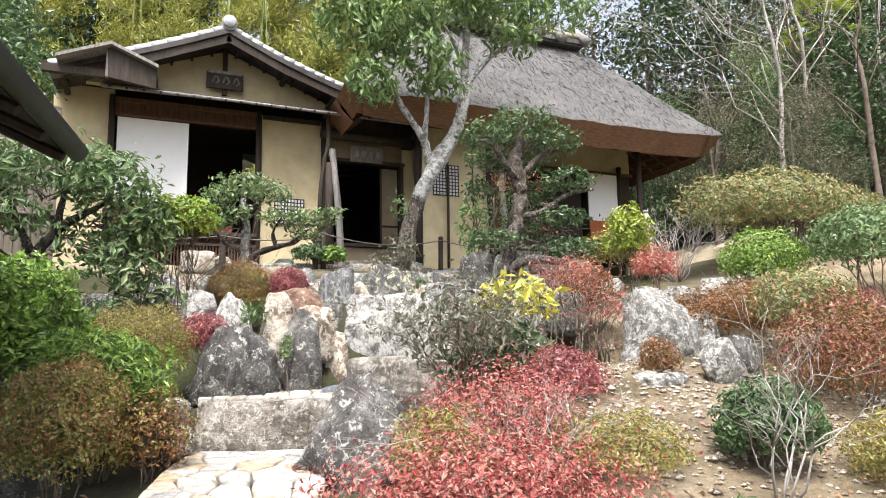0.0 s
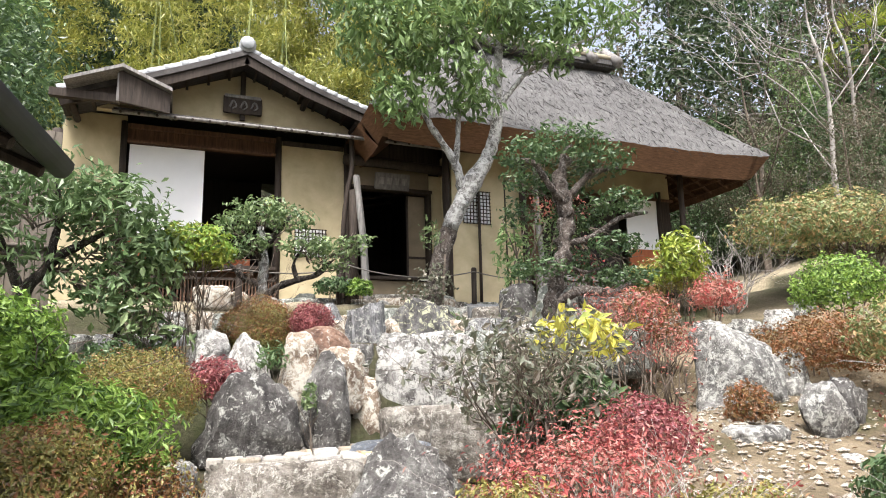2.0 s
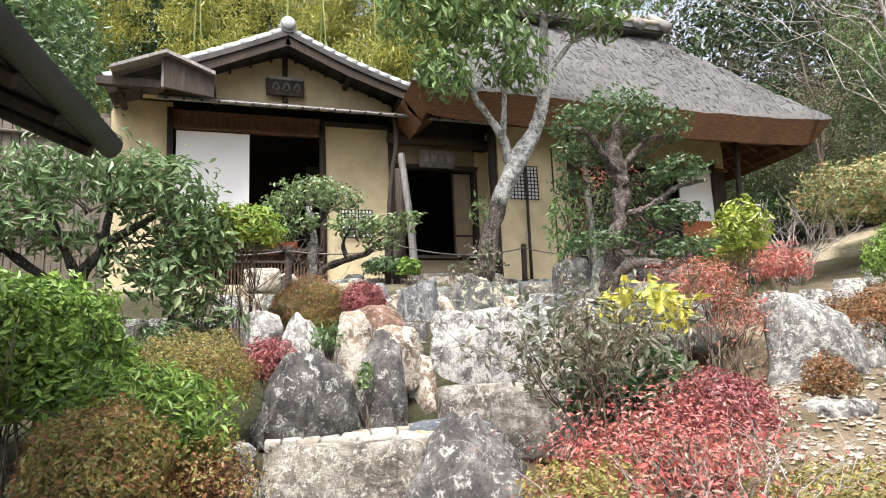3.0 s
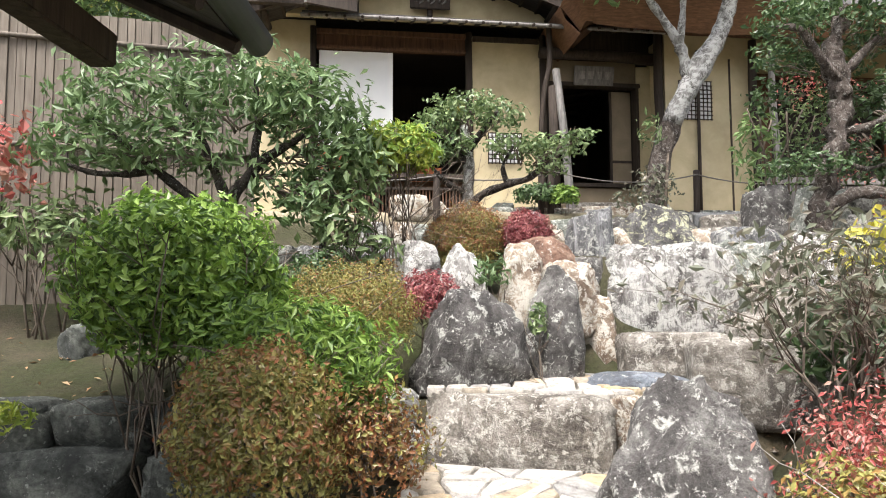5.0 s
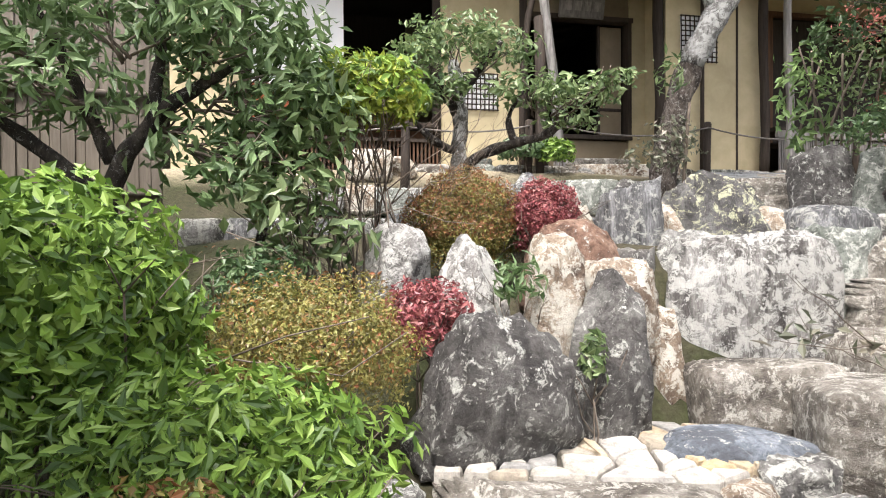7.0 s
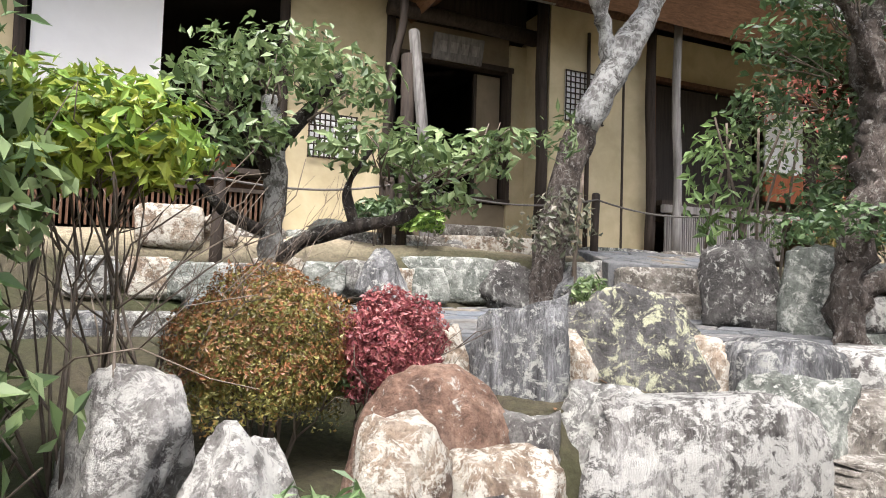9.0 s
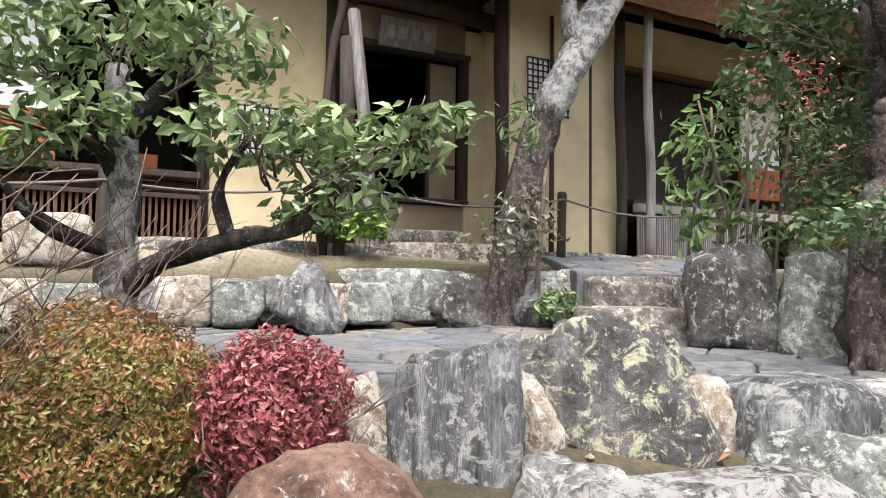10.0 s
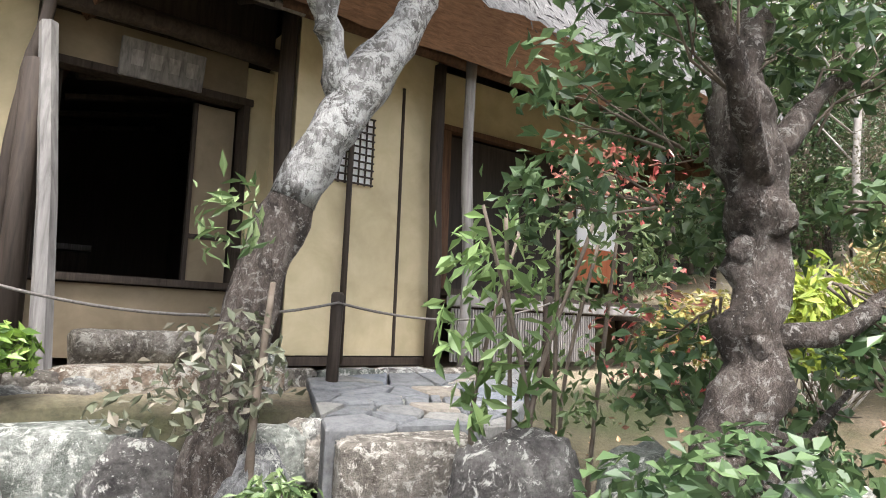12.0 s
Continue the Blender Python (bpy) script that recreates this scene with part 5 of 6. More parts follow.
def twig_net(ob, start, pads, rng, mat, r=0.006, per=4):
    for c, rr, n in pads:
        bm = B()
        for k in range(per):
            tip = np.array(c) + rng.normal(0, 0.35, 3) * np.array(rr)
            s = np.array(start if not callable(start) else start(c))
            twigs(bm, s + rng.normal(0, 0.02, 3), s + (tip - s) * 0.6, r, 1, rng, 0.4)
        tagged(part("branchlet", bm, mat, ob, smooth=True), kind="stuff")


def leaning_tree():
    rng = np.random.default_rng(21)
    ob = thing("tree", (3.45, 9.68, 2.45), "leaning tree with pale lichened trunk and drooping green leaves", "tree")
    bm = B()
    c = smooth_path([(3.36, 9.58, 2.3), (3.46, 9.6, 3.0), (3.66, 9.6, 3.75), (3.84, 9.48, 4.25), (4.08, 9.48, 4.66), (4.4, 9.5, 5.2), (4.5, 9.45, 5.7), (4.56, 9.5, 6.3), (4.7, 9.6, 7.4)], 6)
    k = len(c) - 1
    radii = [0.155 - 0.015 * min(1, i / 10) - 0.085 * (i / k) ** 1.6 + 0.025 * math.exp(-((i - 24) / 3) ** 2) for i in range(k + 1)]
    tube(bm, c[14:], radii[14:], 14, 0.16, 2)
    part("trunk", bm, BARK_GREY, ob, "pale grey lichened trunk", True)
    part("trunk_foot", tube(B(), c[:16], [q * 0.97 for q in radii[:16]], 14, 0.2, 2), BARK_KNOT, ob, "dark rough bark at the foot", True)
    for pts, r0 in (([(3.9, 9.48, 4.5), (3.78, 9.45, 4.9), (3.5, 9.4, 5.25), (3.25, 9.35, 5.6), (2.9, 9.3, 6.1)], 0.07),
                    ([(3.78, 9.45, 4.8), (3.82, 9.4, 5.3), (3.86, 9.4, 5.9), (3.9, 9.4, 6.9)], 0.05),
                    ([(4.5, 9.45, 5.8), (4.95, 9.4, 6.4), (5.6, 9.3, 6.9), (6.4, 9.2, 7.3)], 0.045),
                    ([(4.55, 9.45, 6.2), (4.1, 9.2, 6.7), (3.5, 9.0, 7.1)], 0.04),
                    ([(3.3, 9.35, 5.5), (3.0, 9.1, 5.6), (2.7, 8.95, 5.5)], 0.025)):
        bm = B()
        limb(bm, pts, r0, r0 * 0.35, 5, 8, 0.3)
        part("branch", bm, BARK_GREY, ob, smooth=True)
    pads = (((2.6, 9.1, 6.5), (0.75, 0.6, 0.55), 700), ((3.3, 9.2, 6.9), (0.8, 0.7, 0.6), 900), ((4.2, 9.3, 7.3), (0.9, 0.7, 0.6), 800), ((5.2, 9.3, 7.3), (0.9, 0.6, 0.5), 700),
            ((6.2, 9.2, 7.55), (0.9, 0.6, 0.45), 600), ((2.8, 9.0, 5.55), (0.42, 0.35, 0.4), 380), ((3.6, 9.1, 6.15), (0.7, 0.5, 0.35), 500), ((3.95, 9.2, 5.75), (0.45, 0.4, 0.25), 230),
            ((2.2, 9.2, 7.3), (0.7, 0.6, 0.5), 500), ((3.2, 9.2, 7.9), (0.9, 0.7, 0.6), 600), ((4.8, 9.2, 8.0), (1.0, 0.7, 0.5), 600), ((5.3, 9.2, 6.7), (0.55, 0.4, 0.22), 200))
    leafy(ob, pads, L_TREE, 0.17, rng, 0.34, droop=1.6, seed=3)
    twig_net(ob, lambda c: (np.array((4.0, 9.4, 5.9)) * 0.4 + np.array(c) * 0.6), pads, rng, TWIG)
    sp = thing("sapling", (3.5, 9.35, 2.5), "small grey leaved sapling at the foot of the leaning tree", "shrub")
    bm = B()
    limb(bm, [(3.5, 9.35, 2.4), (3.48, 9.3, 2.9), (3.52, 9.28, 3.5)], 0.025, 0.012)
    part("stem", bm, TWIG, sp, smooth=True)
    leafy(sp, (((3.35, 9.3, 3.1), (0.28, 0.2, 0.28), 260), ((3.05, 9.3, 2.95), (0.25, 0.15, 0.12), 90)), L_PURPLE, 0.07, rng, 0.5)
    leafy(sp, (((3.3, 9.25, 3.75), (0.17, 0.13, 0.22), 75),), L_GREEN, 0.1, rng, 0.3, "new_growth")


def old_camellia():
    rng = np.random.default_rng(22)
    ob = thing("tree", (4.12, 7.52, 2.2), "old gnarled evergreen tree with knotted dark trunk and layered crown", "tree")
    bm = B()
    c = smooth_path([(4.13, 7.52, 2.1), (4.12, 7.52, 2.5), (4.2, 7.5, 2.95), (4.3, 7.5, 3.3), (4.36, 7.5, 3.7), (4.3, 7.52, 4.05), (4.45, 7.55, 4.4)], 7)
    k = len(c) - 1
    tube(bm, c, [0.1 - 0.015 * i / k - 0.03 * (i / k) ** 3 + 0.02 * math.exp(-((i - 34) / 2.5) ** 2) for i in range(k + 1)], 14, 0.6, 4)
    part("trunk", bm, BARK_KNOT, ob, "dark knotted trunk", True)
    for pts, r0 in (([(4.15, 7.5, 2.62), (4.4, 7.35, 2.75), (4.75, 7.2, 2.72), (5.1, 7.2, 2.9)], 0.075), ([(4.3, 7.5, 3.3), (4.6, 7.3, 3.4), (4.9, 7.2, 3.6), (5.3, 7.2, 3.7)], 0.05),
                    ([(4.36, 7.5, 3.8), (4.1, 7.4, 4.0), (3.9, 7.4, 4.25), (3.7, 7.5, 4.3)], 0.05), ([(4.4, 7.5, 3.9), (4.7, 7.4, 4.2), (5.1, 7.4, 4.3)], 0.05), ([(4.35, 7.5, 4.1), (4.5, 7.7, 4.5), (4.7, 7.8, 4.7)], 0.05),
                    ([(4.25, 7.5, 3.1), (4.6, 7.5, 3.0), (5.0, 7.5, 3.15)], 0.03), ([(4.2, 7.45, 3.0), (4.0, 7.25, 3.05), (3.8, 7.2, 3.0)], 0.025)):
        bm = B()
        limb(bm, pts, r0, r0 * 0.35, 5, 8, 0.4)
        part("branch", bm, BARK_KNOT, ob, smooth=True)
    axis = c
    for q, a, s in ((9, 0.3, 0.1), (12, 3.6, 0.08), (15, -1.4, 0.09), (18, 1.9, 0.11), (21, 4.1, 0.1), (24, -0.7, 0.13), (26, 2.9, 0.12), (28, 4.9, 0.14), (30, 0.8, 0.12), (33, 3.3, 0.13), (5, -2.2, 0.09)):
        p = axis[q]
        part("knot", rock_bm((p[0] + 0.066 * math.cos(a), p[1] + 0.066 * math.sin(a), p[2] - s * 0.5), (s * 0.75, s * 0.75, s), 400 + q, e=1, cuts=3), BARK_KNOT, ob, smooth=True)
    pads = (((4.5, 7.6, 4.6), (0.55, 0.5, 0.25), 900), ((4.6, 7.9, 3.2), (0.42, 0.22, 0.22), 330), ((4.75, 7.8, 3.75), (0.4, 0.25, 0.22), 380), ((4.9, 7.7, 3.0), (0.3, 0.25, 0.2), 200), ((4.1, 7.9, 4.2), (0.35, 0.3, 0.18), 300), ((3.8, 7.4, 4.35), (0.35, 0.35, 0.18), 420), ((4.85, 7.4, 4.35), (0.38, 0.4, 0.18), 480), ((4.9, 7.2, 3.8), (0.36, 0.35, 0.16), 420),
            ((4.85, 7.25, 3.3), (0.36, 0.35, 0.15), 380), ((4.9, 7.15, 2.9), (0.36, 0.3, 0.14), 330), ((4.6, 7.9, 4.15), (0.45, 0.35, 0.2), 450), ((4.0, 8.0, 3.8), (0.25, 0.25, 0.18), 200))
    leafy(ob, pads, L_DARK, 0.075, rng, 0.55, seed=40)
    leafy(ob, (((3.9, 7.3, 3.0), (0.34, 0.24, 0.12), 260), ((3.65, 7.4, 2.95), (0.2, 0.2, 0.1), 80)), L_DARK, 0.062, rng, 0.6, "low_foliage", seed=60)
    twig_net(ob, lambda c: (np.array((4.36, 7.5, 3.7)) * 0.5 + np.array(c) * 0.5), pads, rng, TWIG)
    o2 = thing("nandina", (4.35, 8.55, 2.4), "tall upright shrub with green and red leaflets behind the old tree", "shrub")
    for k in range(7):
        bm = B()
        x, y = 4.25 + rng.uniform(-0.15, 0.5), 8.5 + rng.uniform(-0.15, 0.2)
        limb(bm, [(x, y, 2.35), (x + rng.normal(0, 0.08), y, 3.0), (x + rng.normal(0, 0.15), y, 3.8)], 0.014, 0.008)
        part("stem", bm, TWIG, o2, smooth=True)
    leafy(o2, (((4.15, 8.5, 3.35), (0.26, 0.25, 0.55), 230),), L_TREE, 0.12, rng, 0.36, seed=70)
    leafy(o2, (((4.85, 8.5, 3.7), (0.45, 0.3, 0.42), 520), ((4.75, 8.4, 3.1), (0.4, 0.3, 0.25), 200)), L_GREEN, 0.065, rng, 0.45, seed=72)
    leafy(o2, (((4.9, 8.45, 4.05), (0.5, 0.3, 0.2), 300), ((5.1, 8.4, 3.3), (0.4, 0.3, 0.4), 180)), L_MAPLE, 0.06, rng, 0.4, "red_leaflet_spray", seed=75)


def small_pruned_tree():
    rng = np.random.default_rng(23)
    ob = thing("tree", (0.956, 8.02, 2.15), "small pruned evergreen tree with layered pads and a long side branch", "tree")
    bm = B()
    limb(bm, [(0.969, 8.01, 2.11), (0.95, 8.02, 2.45), (0.938, 8.02, 2.79), (0.944, 8.02, 3.14), (0.907, 8.06, 3.44)], 0.068, 0.042, 6, 12, 0.3)
    part("trunk", bm, BARK_GREY, ob, smooth=True)
    for pts, r0 in (([(0.956, 8.02, 2.67), (1.09, 7.87, 2.78), (1.28, 7.74, 2.84), (1.43, 7.63, 2.88), (1.56, 7.57, 3.01)], 0.045), ([(1.25, 7.76, 2.84), (1.22, 7.77, 3.01), (1.31, 7.73, 3.18)], 0.025),
                    ([(0.938, 8.02, 3.05), (0.814, 7.98, 3.22), (0.69, 7.94, 3.4)], 0.04), ([(0.938, 8.02, 3.18), (1.09, 7.91, 3.4), (1.19, 7.83, 3.53)], 0.04), ([(0.938, 8.02, 2.79), (0.721, 7.94, 2.88), (0.566, 7.94, 3.05)], 0.03)):
        bm = B()
        limb(bm, pts, r0, r0 * 0.4, 5, 8, 0.35)
        part("branch", bm, BARK_DARK, ob, smooth=True)
    pads = (((0.938, 8.02, 3.61), (0.36, 0.36, 0.144), 600), ((0.659, 7.94, 3.44), (0.23, 0.24, 0.144), 330), ((1.19, 7.83, 3.48), (0.252, 0.24, 0.135), 330), ((0.597, 7.9, 3.14), (0.216, 0.224, 0.117), 240),
            ((1.34, 7.71, 3.18), (0.274, 0.24, 0.135), 380), ((1.62, 7.54, 3.14), (0.288, 0.224, 0.108), 380), ((1.84, 7.43, 3.22), (0.144, 0.144, 0.063), 90), ((0.814, 7.86, 3.22), (0.18, 0.16, 0.108), 180), ((1.56, 7.57, 2.97), (0.216, 0.16, 0.09), 160))
    leafy(ob, pads, L_GREEN, 0.062, rng, 0.5, seed=90)
    twig_net(ob, lambda c: (np.array((0.944, 8.02, 3.14)) * 0.5 + np.array(c) * 0.5 if c[0] < 1.25 else np.array((1.4, 7.66, 2.9)) * 0.6 + np.array(c) * 0.4), pads, rng, TWIG)


def big_left_shrub():
    rng = np.random.default_rng(24)
    ob = thing("tree", (-0.9, 7.3, 1.55), "broad spreading shrub with many crooked dark branches and pointed leaves", "shrub")
    for pts, r0 in (([(-1.1, 7.3, 1.5), (-1.15, 7.25, 2.3), (-0.9, 7.2, 2.8), (-0.5, 7.15, 3.1)], 0.075), ([(-1.13, 7.25, 2.4), (-1.6, 7.2, 2.8), (-2.1, 7.2, 3.2)], 0.05), ([(-1.1, 7.25, 2.6), (-1.3, 7.2, 3.1), (-1.5, 7.2, 3.5)], 0.045),
                    ([(-0.9, 7.2, 2.8), (-0.85, 7.2, 3.2), (-0.9, 7.2, 3.6)], 0.04), ([(-0.4, 7.4, 1.6), (-0.35, 7.35, 2.3), (-0.2, 7.3, 2.9)], 0.035), ([(-1.6, 7.2, 2.8), (-2.0, 7.1, 2.75), (-2.4, 7.1, 2.9)], 0.03)):
        bm = B()
        limb(bm, pts, r0, r0 * 0.35, 6, 8, 0.35)
        part("branch", bm, BARK_DARK, ob, smooth=True)
    pads = (((-1.0, 7.15, 3.45), (0.6, 0.5, 0.35), 1000), ((-1.8, 7.15, 3.35), (0.6, 0.5, 0.35), 900), ((-0.45, 7.1, 3.3), (0.5, 0.45, 0.35), 800), ((-2.1, 7.1, 2.95), (0.45, 0.4, 0.22), 400), ((-0.25, 7.2, 3.0), (0.35, 0.35, 0.35), 500),
            ((-1.4, 7.1, 2.95), (0.5, 0.4, 0.25), 400), ((-0.4, 7.1, 2.55), (0.3, 0.3, 0.25), 250), ((-0.7, 7.3, 2.75), (0.35, 0.3, 0.3), 250))
    leafy(ob, pads, L_SHRUB, 0.11, rng, 0.34, droop=0.6, seed=110)
    twig_net(ob, lambda c: (np.array((-1.0, 7.2, 2.8)) * 0.5 + np.array(c) * 0.5), pads, rng, TWIG, 0.009, 5)
    # the glossier shrub in front of it
    o2 = thing("camellia", (0.0, 7.2, 1.6), "loose camellia shrub with glossy green leaves", "shrub")
    p2 = (((-0.1, 7.15, 2.85), (0.3, 0.3, 0.28), 330), ((-0.2, 7.05, 2.45), (0.3, 0.3, 0.28), 240), ((-0.05, 7.15, 2.2), (0.28, 0.25, 0.2), 120))
    leafy(o2, p2, L_GREEN, 0.11, rng, 0.42, seed=130)
    twig_net(o2, lambda c: (0.0, 7.25, 1.55), p2, rng, TWIG, 0.009, 4)


leaning_tree()
old_camellia()
small_pruned_tree()
big_left_shrub()

# ---- shrubs ----
bush("round_shrub", (-1.1, 5.95, 1.92), (0.62, 0.56, 0.52), 7000, 0.072, L_ROUND, "clipped round evergreen shrub with glossy light green leaves", 1, 0.42, 20, lump=0.12, low=-0.8)
bush("yellow_green_shrub", (0.24, 7.5, 3.03), (0.36, 0.34, 0.25), 1500, 0.075, L_YELLOW, "flat topped shrub with yellow green new leaves", 2, 0.4, 14, lump=0.25, extra=(L_ROUND, 500, 1.1))
bush("azalea", (-0.5, 5.0, 1.16), (0.38, 0.4, 0.46), 6500, 0.034, L_OLIVE, "clipped azalea mound with bronze green leaves", 3, 0.5, 6, lump=0.15, extra=(L_BROWN, 1500, 1.0))
bush("green_shrub", (-0.4, 5.5, 1.42), (0.55, 0.4, 0.42), 3600, 0.068, L_ROUND, "low mound of fresh green pointed leaves", 4, 0.32, 8, lump=0.2)
bush("azalea", (-0.12, 6.25, 1.72), (0.45, 0.42, 0.34), 9500, 0.023, L_OLIVE, "clipped olive brown azalea mound", 5, 0.5, 6, extra=(L_BROWN, 800, 1.0))
bush("azalea", (0.42, 6.55, 1.8), (0.24, 0.22, 0.22), 1700, 0.034, L_RED, "small dark red azalea among the rocks", 6, 0.5, 4)
bush("azalea", (0.88, 7.64, 2.27), (0.36, 0.34, 0.34), 12500, 0.021, L_OLIVE, "clipped bronze azalea with reddish leaf tips", 7, 0.5, 14, low=-0.7, lump=0.2, extra=(L_BROWN, 6500, 1.05))
bush("azalea", (1.34, 7.44, 2.33), (0.23, 0.22, 0.24), 6000, 0.026, L_RED, "small round azalea with dark red leaves", 8, 0.5, 10, low=-0.85)
bush("azalea", (0.0, 5.3, 1.05), (0.3, 0.3, 0.35), 1800, 0.034, L_BROWN, "loose bronze azalea beside the step", 9, 0.5, 5, extra=(L_OLIVE, 500, 1.0))
bush("azalea", (-0.35, 6.9, 1.9), (0.3, 0.3, 0.28), 900, 0.05, L_DARK, "dark low shrub between the rocks", 10, 0.5, 4)
bush("tall_shrub", (2.422, 5.05, 1.75), (0.68, 0.42, 0.55), 620, 0.085, L_PURPLE, "open shrub with greyish purple leaves", 12, 0.42, 12, lump=0.35, shell=0.1, inner=0.15, jitter=1.2)
bush("variegated_shrub", (3.053, 5.4, 2.05), (0.42, 0.35, 0.28), 190, 0.15, L_GOLD, "shrub with large yellow variegated leaves", 13, 0.4, 6, lump=0.35, shell=0.4, inner=0.2, jitter=0.9)
bush("dark_shrub", (2.799, 5.25, 1.55), (0.5, 0.4, 0.35), 650, 0.12, L_DARK, "dark glossy shrub below the variegated one", 14, 0.4, 6, lump=0.3, jitter=1.0)
bush("azalea", (1.48, 2.95, 0.85), (0.85, 0.55, 0.42), 8000, 0.034, L_CRIMSON, "wide azalea with crimson autumn leaves", 15, 0.45, 14, lump=0.3, shell=0.4)
bush("azalea", (2.239, 4.2, 1.15), (0.7, 0.55, 0.4), 4200, 0.034, L_CRIMSON, "twiggy azalea with crimson autumn leaves", 16, 0.45, 14, lump=0.35, shell=0.3)
bush("azalea", (3.002, 4.6, 1.35), (0.38, 0.34, 0.3), 2600, 0.04, L_RED, "round dark red azalea on the slope", 17, 0.45, 8, lump=0.2)
bush("azalea", (2.646, 3.45, 0.92), (0.5, 0.42, 0.33), 4500, 0.032, L_OLIVE, "clipped olive brown azalea mound", 18, 0.5, 6)
bush("azalea", (1.68, 3.95, 1.0), (0.35, 0.3, 0.3), 2200, 0.034, L_OLIVE, "olive azalea among red ones", 19, 0.5, 6)
bush("azalea", (4.376, 5.05, 1.5), (0.2, 0.2, 0.22), 1000, 0.036, L_BROWN, "small bronze azalea before the boulder", 20, 0.5, 4)
bush("azalea", (6.08, 5.8, 1.95), (0.75, 0.6, 0.36), 4500, 0.042, L_BROWN, "broad bronze azalea mound", 21, 0.5, 6)
bush("azalea", (6.98, 6.3, 2.1), (0.6, 0.5, 0.36), 2600, 0.045, L_BROWN, "broad bronze azalea mound", 22, 0.5, 6)
bush("azalea", (4.65, 6.6, 2.3), (0.4, 0.35, 0.38), 2600, 0.04, L_BROWN, "round bronze azalea below the terrace", 23, 0.5, 6)
bush("azalea", (5.53, 3.9, 1.5), (0.65, 0.6, 0.55), 5200, 0.04, L_BROWN, "large reddish brown azalea mound", 24, 0.5, 8, extra=(L_RED, 1200, 1.0))
bush("azalea", (4.376, 2.8, 0.95), (0.42, 0.38, 0.3), 3200, 0.034, L_OLIVE, "olive azalea mound on the slope", 25, 0.5, 6)
bush("green_shrub", (3.613, 3.2, 1.12), (0.34, 0.32, 0.3), 2000, 0.06, L_DARK, "dark green round shrub on the slope", 26, 0.45, 6)
bush("green_shrub", (7.6, 6.6, 2.75), (0.62, 0.55, 0.45), 2800, 0.06, L_ROUND, "clipped rounded green shrub", 27, 0.45, 6)
bush("green_shrub", (6.08, 4.8, 2.05), (0.55, 0.5, 0.35), 1800, 0.06, L_HEDGE, "pinkish green shrub on the slope", 28, 0.45, 6)
bush("hedge", (10.4, 8.4, 4.0), (2.4, 0.8, 0.68), 11000, 0.08, L_HEDGE, "long flat topped hedge with pinkish new leaves", 29, 0.45, 16, lump=0.2)
bush("yellow_green_shrub", (6.9, 8.5, 3.35), (0.4, 0.35, 0.5), 700, 0.12, L_YELLOW, "upright yellow green shrub", 30, 0.4, 6, lump=0.3)
bush("red_shrub", (6.6, 7.6, 2.75), (0.35, 0.3, 0.3), 700, 0.07, L_MAPLE, "bright red leaved shrub", 31, 0.4, 6, lump=0.35)
bush("red_shrub", (4.071, 6.05, 2.4), (0.5, 0.4, 0.22), 520, 0.05, L_MAPLE, "flat spreading shrub with pinkish red leaves", 32, 0.35, 8, lump=0.35, low=-0.9)
bush("red_shrub", (4.63, 6.2, 2.05), (0.5, 0.35, 0.25), 420, 0.05, L_MAPLE, "loose shrub with pinkish red leaves", 33, 0.35, 8, lump=0.35)
bush("fern_shrub", (2.2, 10.35, 3.15), (0.3, 0.2, 0.17), 420, 0.075, L_DARK, "small dark green shrub by the stakes", 34, 0.5, 3)
bush("fern_shrub", (2.55, 10.25, 3.12), (0.2, 0.17, 0.16), 300, 0.085, L_ROUND, "small bright green shrub by the stakes", 35, 0.45, 3)
bush("low_plant", (3.55, 9.15, 2.55), (0.2, 0.14, 0.14), 130, 0.08, L_GREEN, "small green plant at the rock foot", 36, 0.4, 2)
bush("low_plant", (1.25, 7.55, 2.2), (0.16, 0.14, 0.12), 60, 0.1, L_GREEN, "small bright green broad leaved plant", 37, 0.5, 2)
bush("low_plant", (1.12, 6.25, 1.65), (0.07, 0.06, 0.15), 70, 0.06, L_GREEN, "fern growing in the rock crevice", 38, 0.4, 2)
bush("low_plant", (0.85, 6.5, 1.98), (0.14, 0.1, 0.14), 90, 0.07, L_SHRUB, "pale fern among the rocks", 39, 0.3, 2)
bush("low_plant", (-1.9, 5.64, 1.2), (0.2, 0.12, 0.1), 110, 0.08, L_YELLOW, "small fern growing from the retaining wall", 45, 0.3, 2, ground_z=0.95)
bush("low_plant", (0.45, 2.3, 0.6), (0.35, 0.3, 0.25), 240, 0.13, L_GREEN, "leafy green plant beside the path", 40, 0.4, 4, jitter=1.0)
bush("low_plant", (2.1, 1.95, 0.86), (0.3, 0.22, 0.2), 240, 0.13, L_GREEN, "leafy green plant at the foot of the slope", 46, 0.35, 4, jitter=1.0)
bush("green_shrub", (8.38, 5.6, 2.9), (0.8, 0.7, 0.5), 2400, 0.08, L_SHRUB, "grey green rounded shrub", 41, 0.45, 6)
bush("dark_shrub", (7.6, 9.6, 3.3), (0.8, 0.5, 0.4), 1800, 0.08, L_OLIVE, "low olive shrub behind the garden wall", 42, 0.45, 6)
bush("maple_sapling", (-3.0, 7.3, 2.9), (0.55, 0.35, 0.5), 330, 0.1, L_MAPLE, "young maple with bright red leaves", 43, 0.6, 6, lump=0.5, shell=0.2, category="tree")
bush("dark_shrub", (-2.4, 7.3, 2.3), (0.6, 0.4, 0.4), 420, 0.1, L_GREEN, "loose green shrub before the fence", 44, 0.4, 8, lump=0.4, shell=0.2)
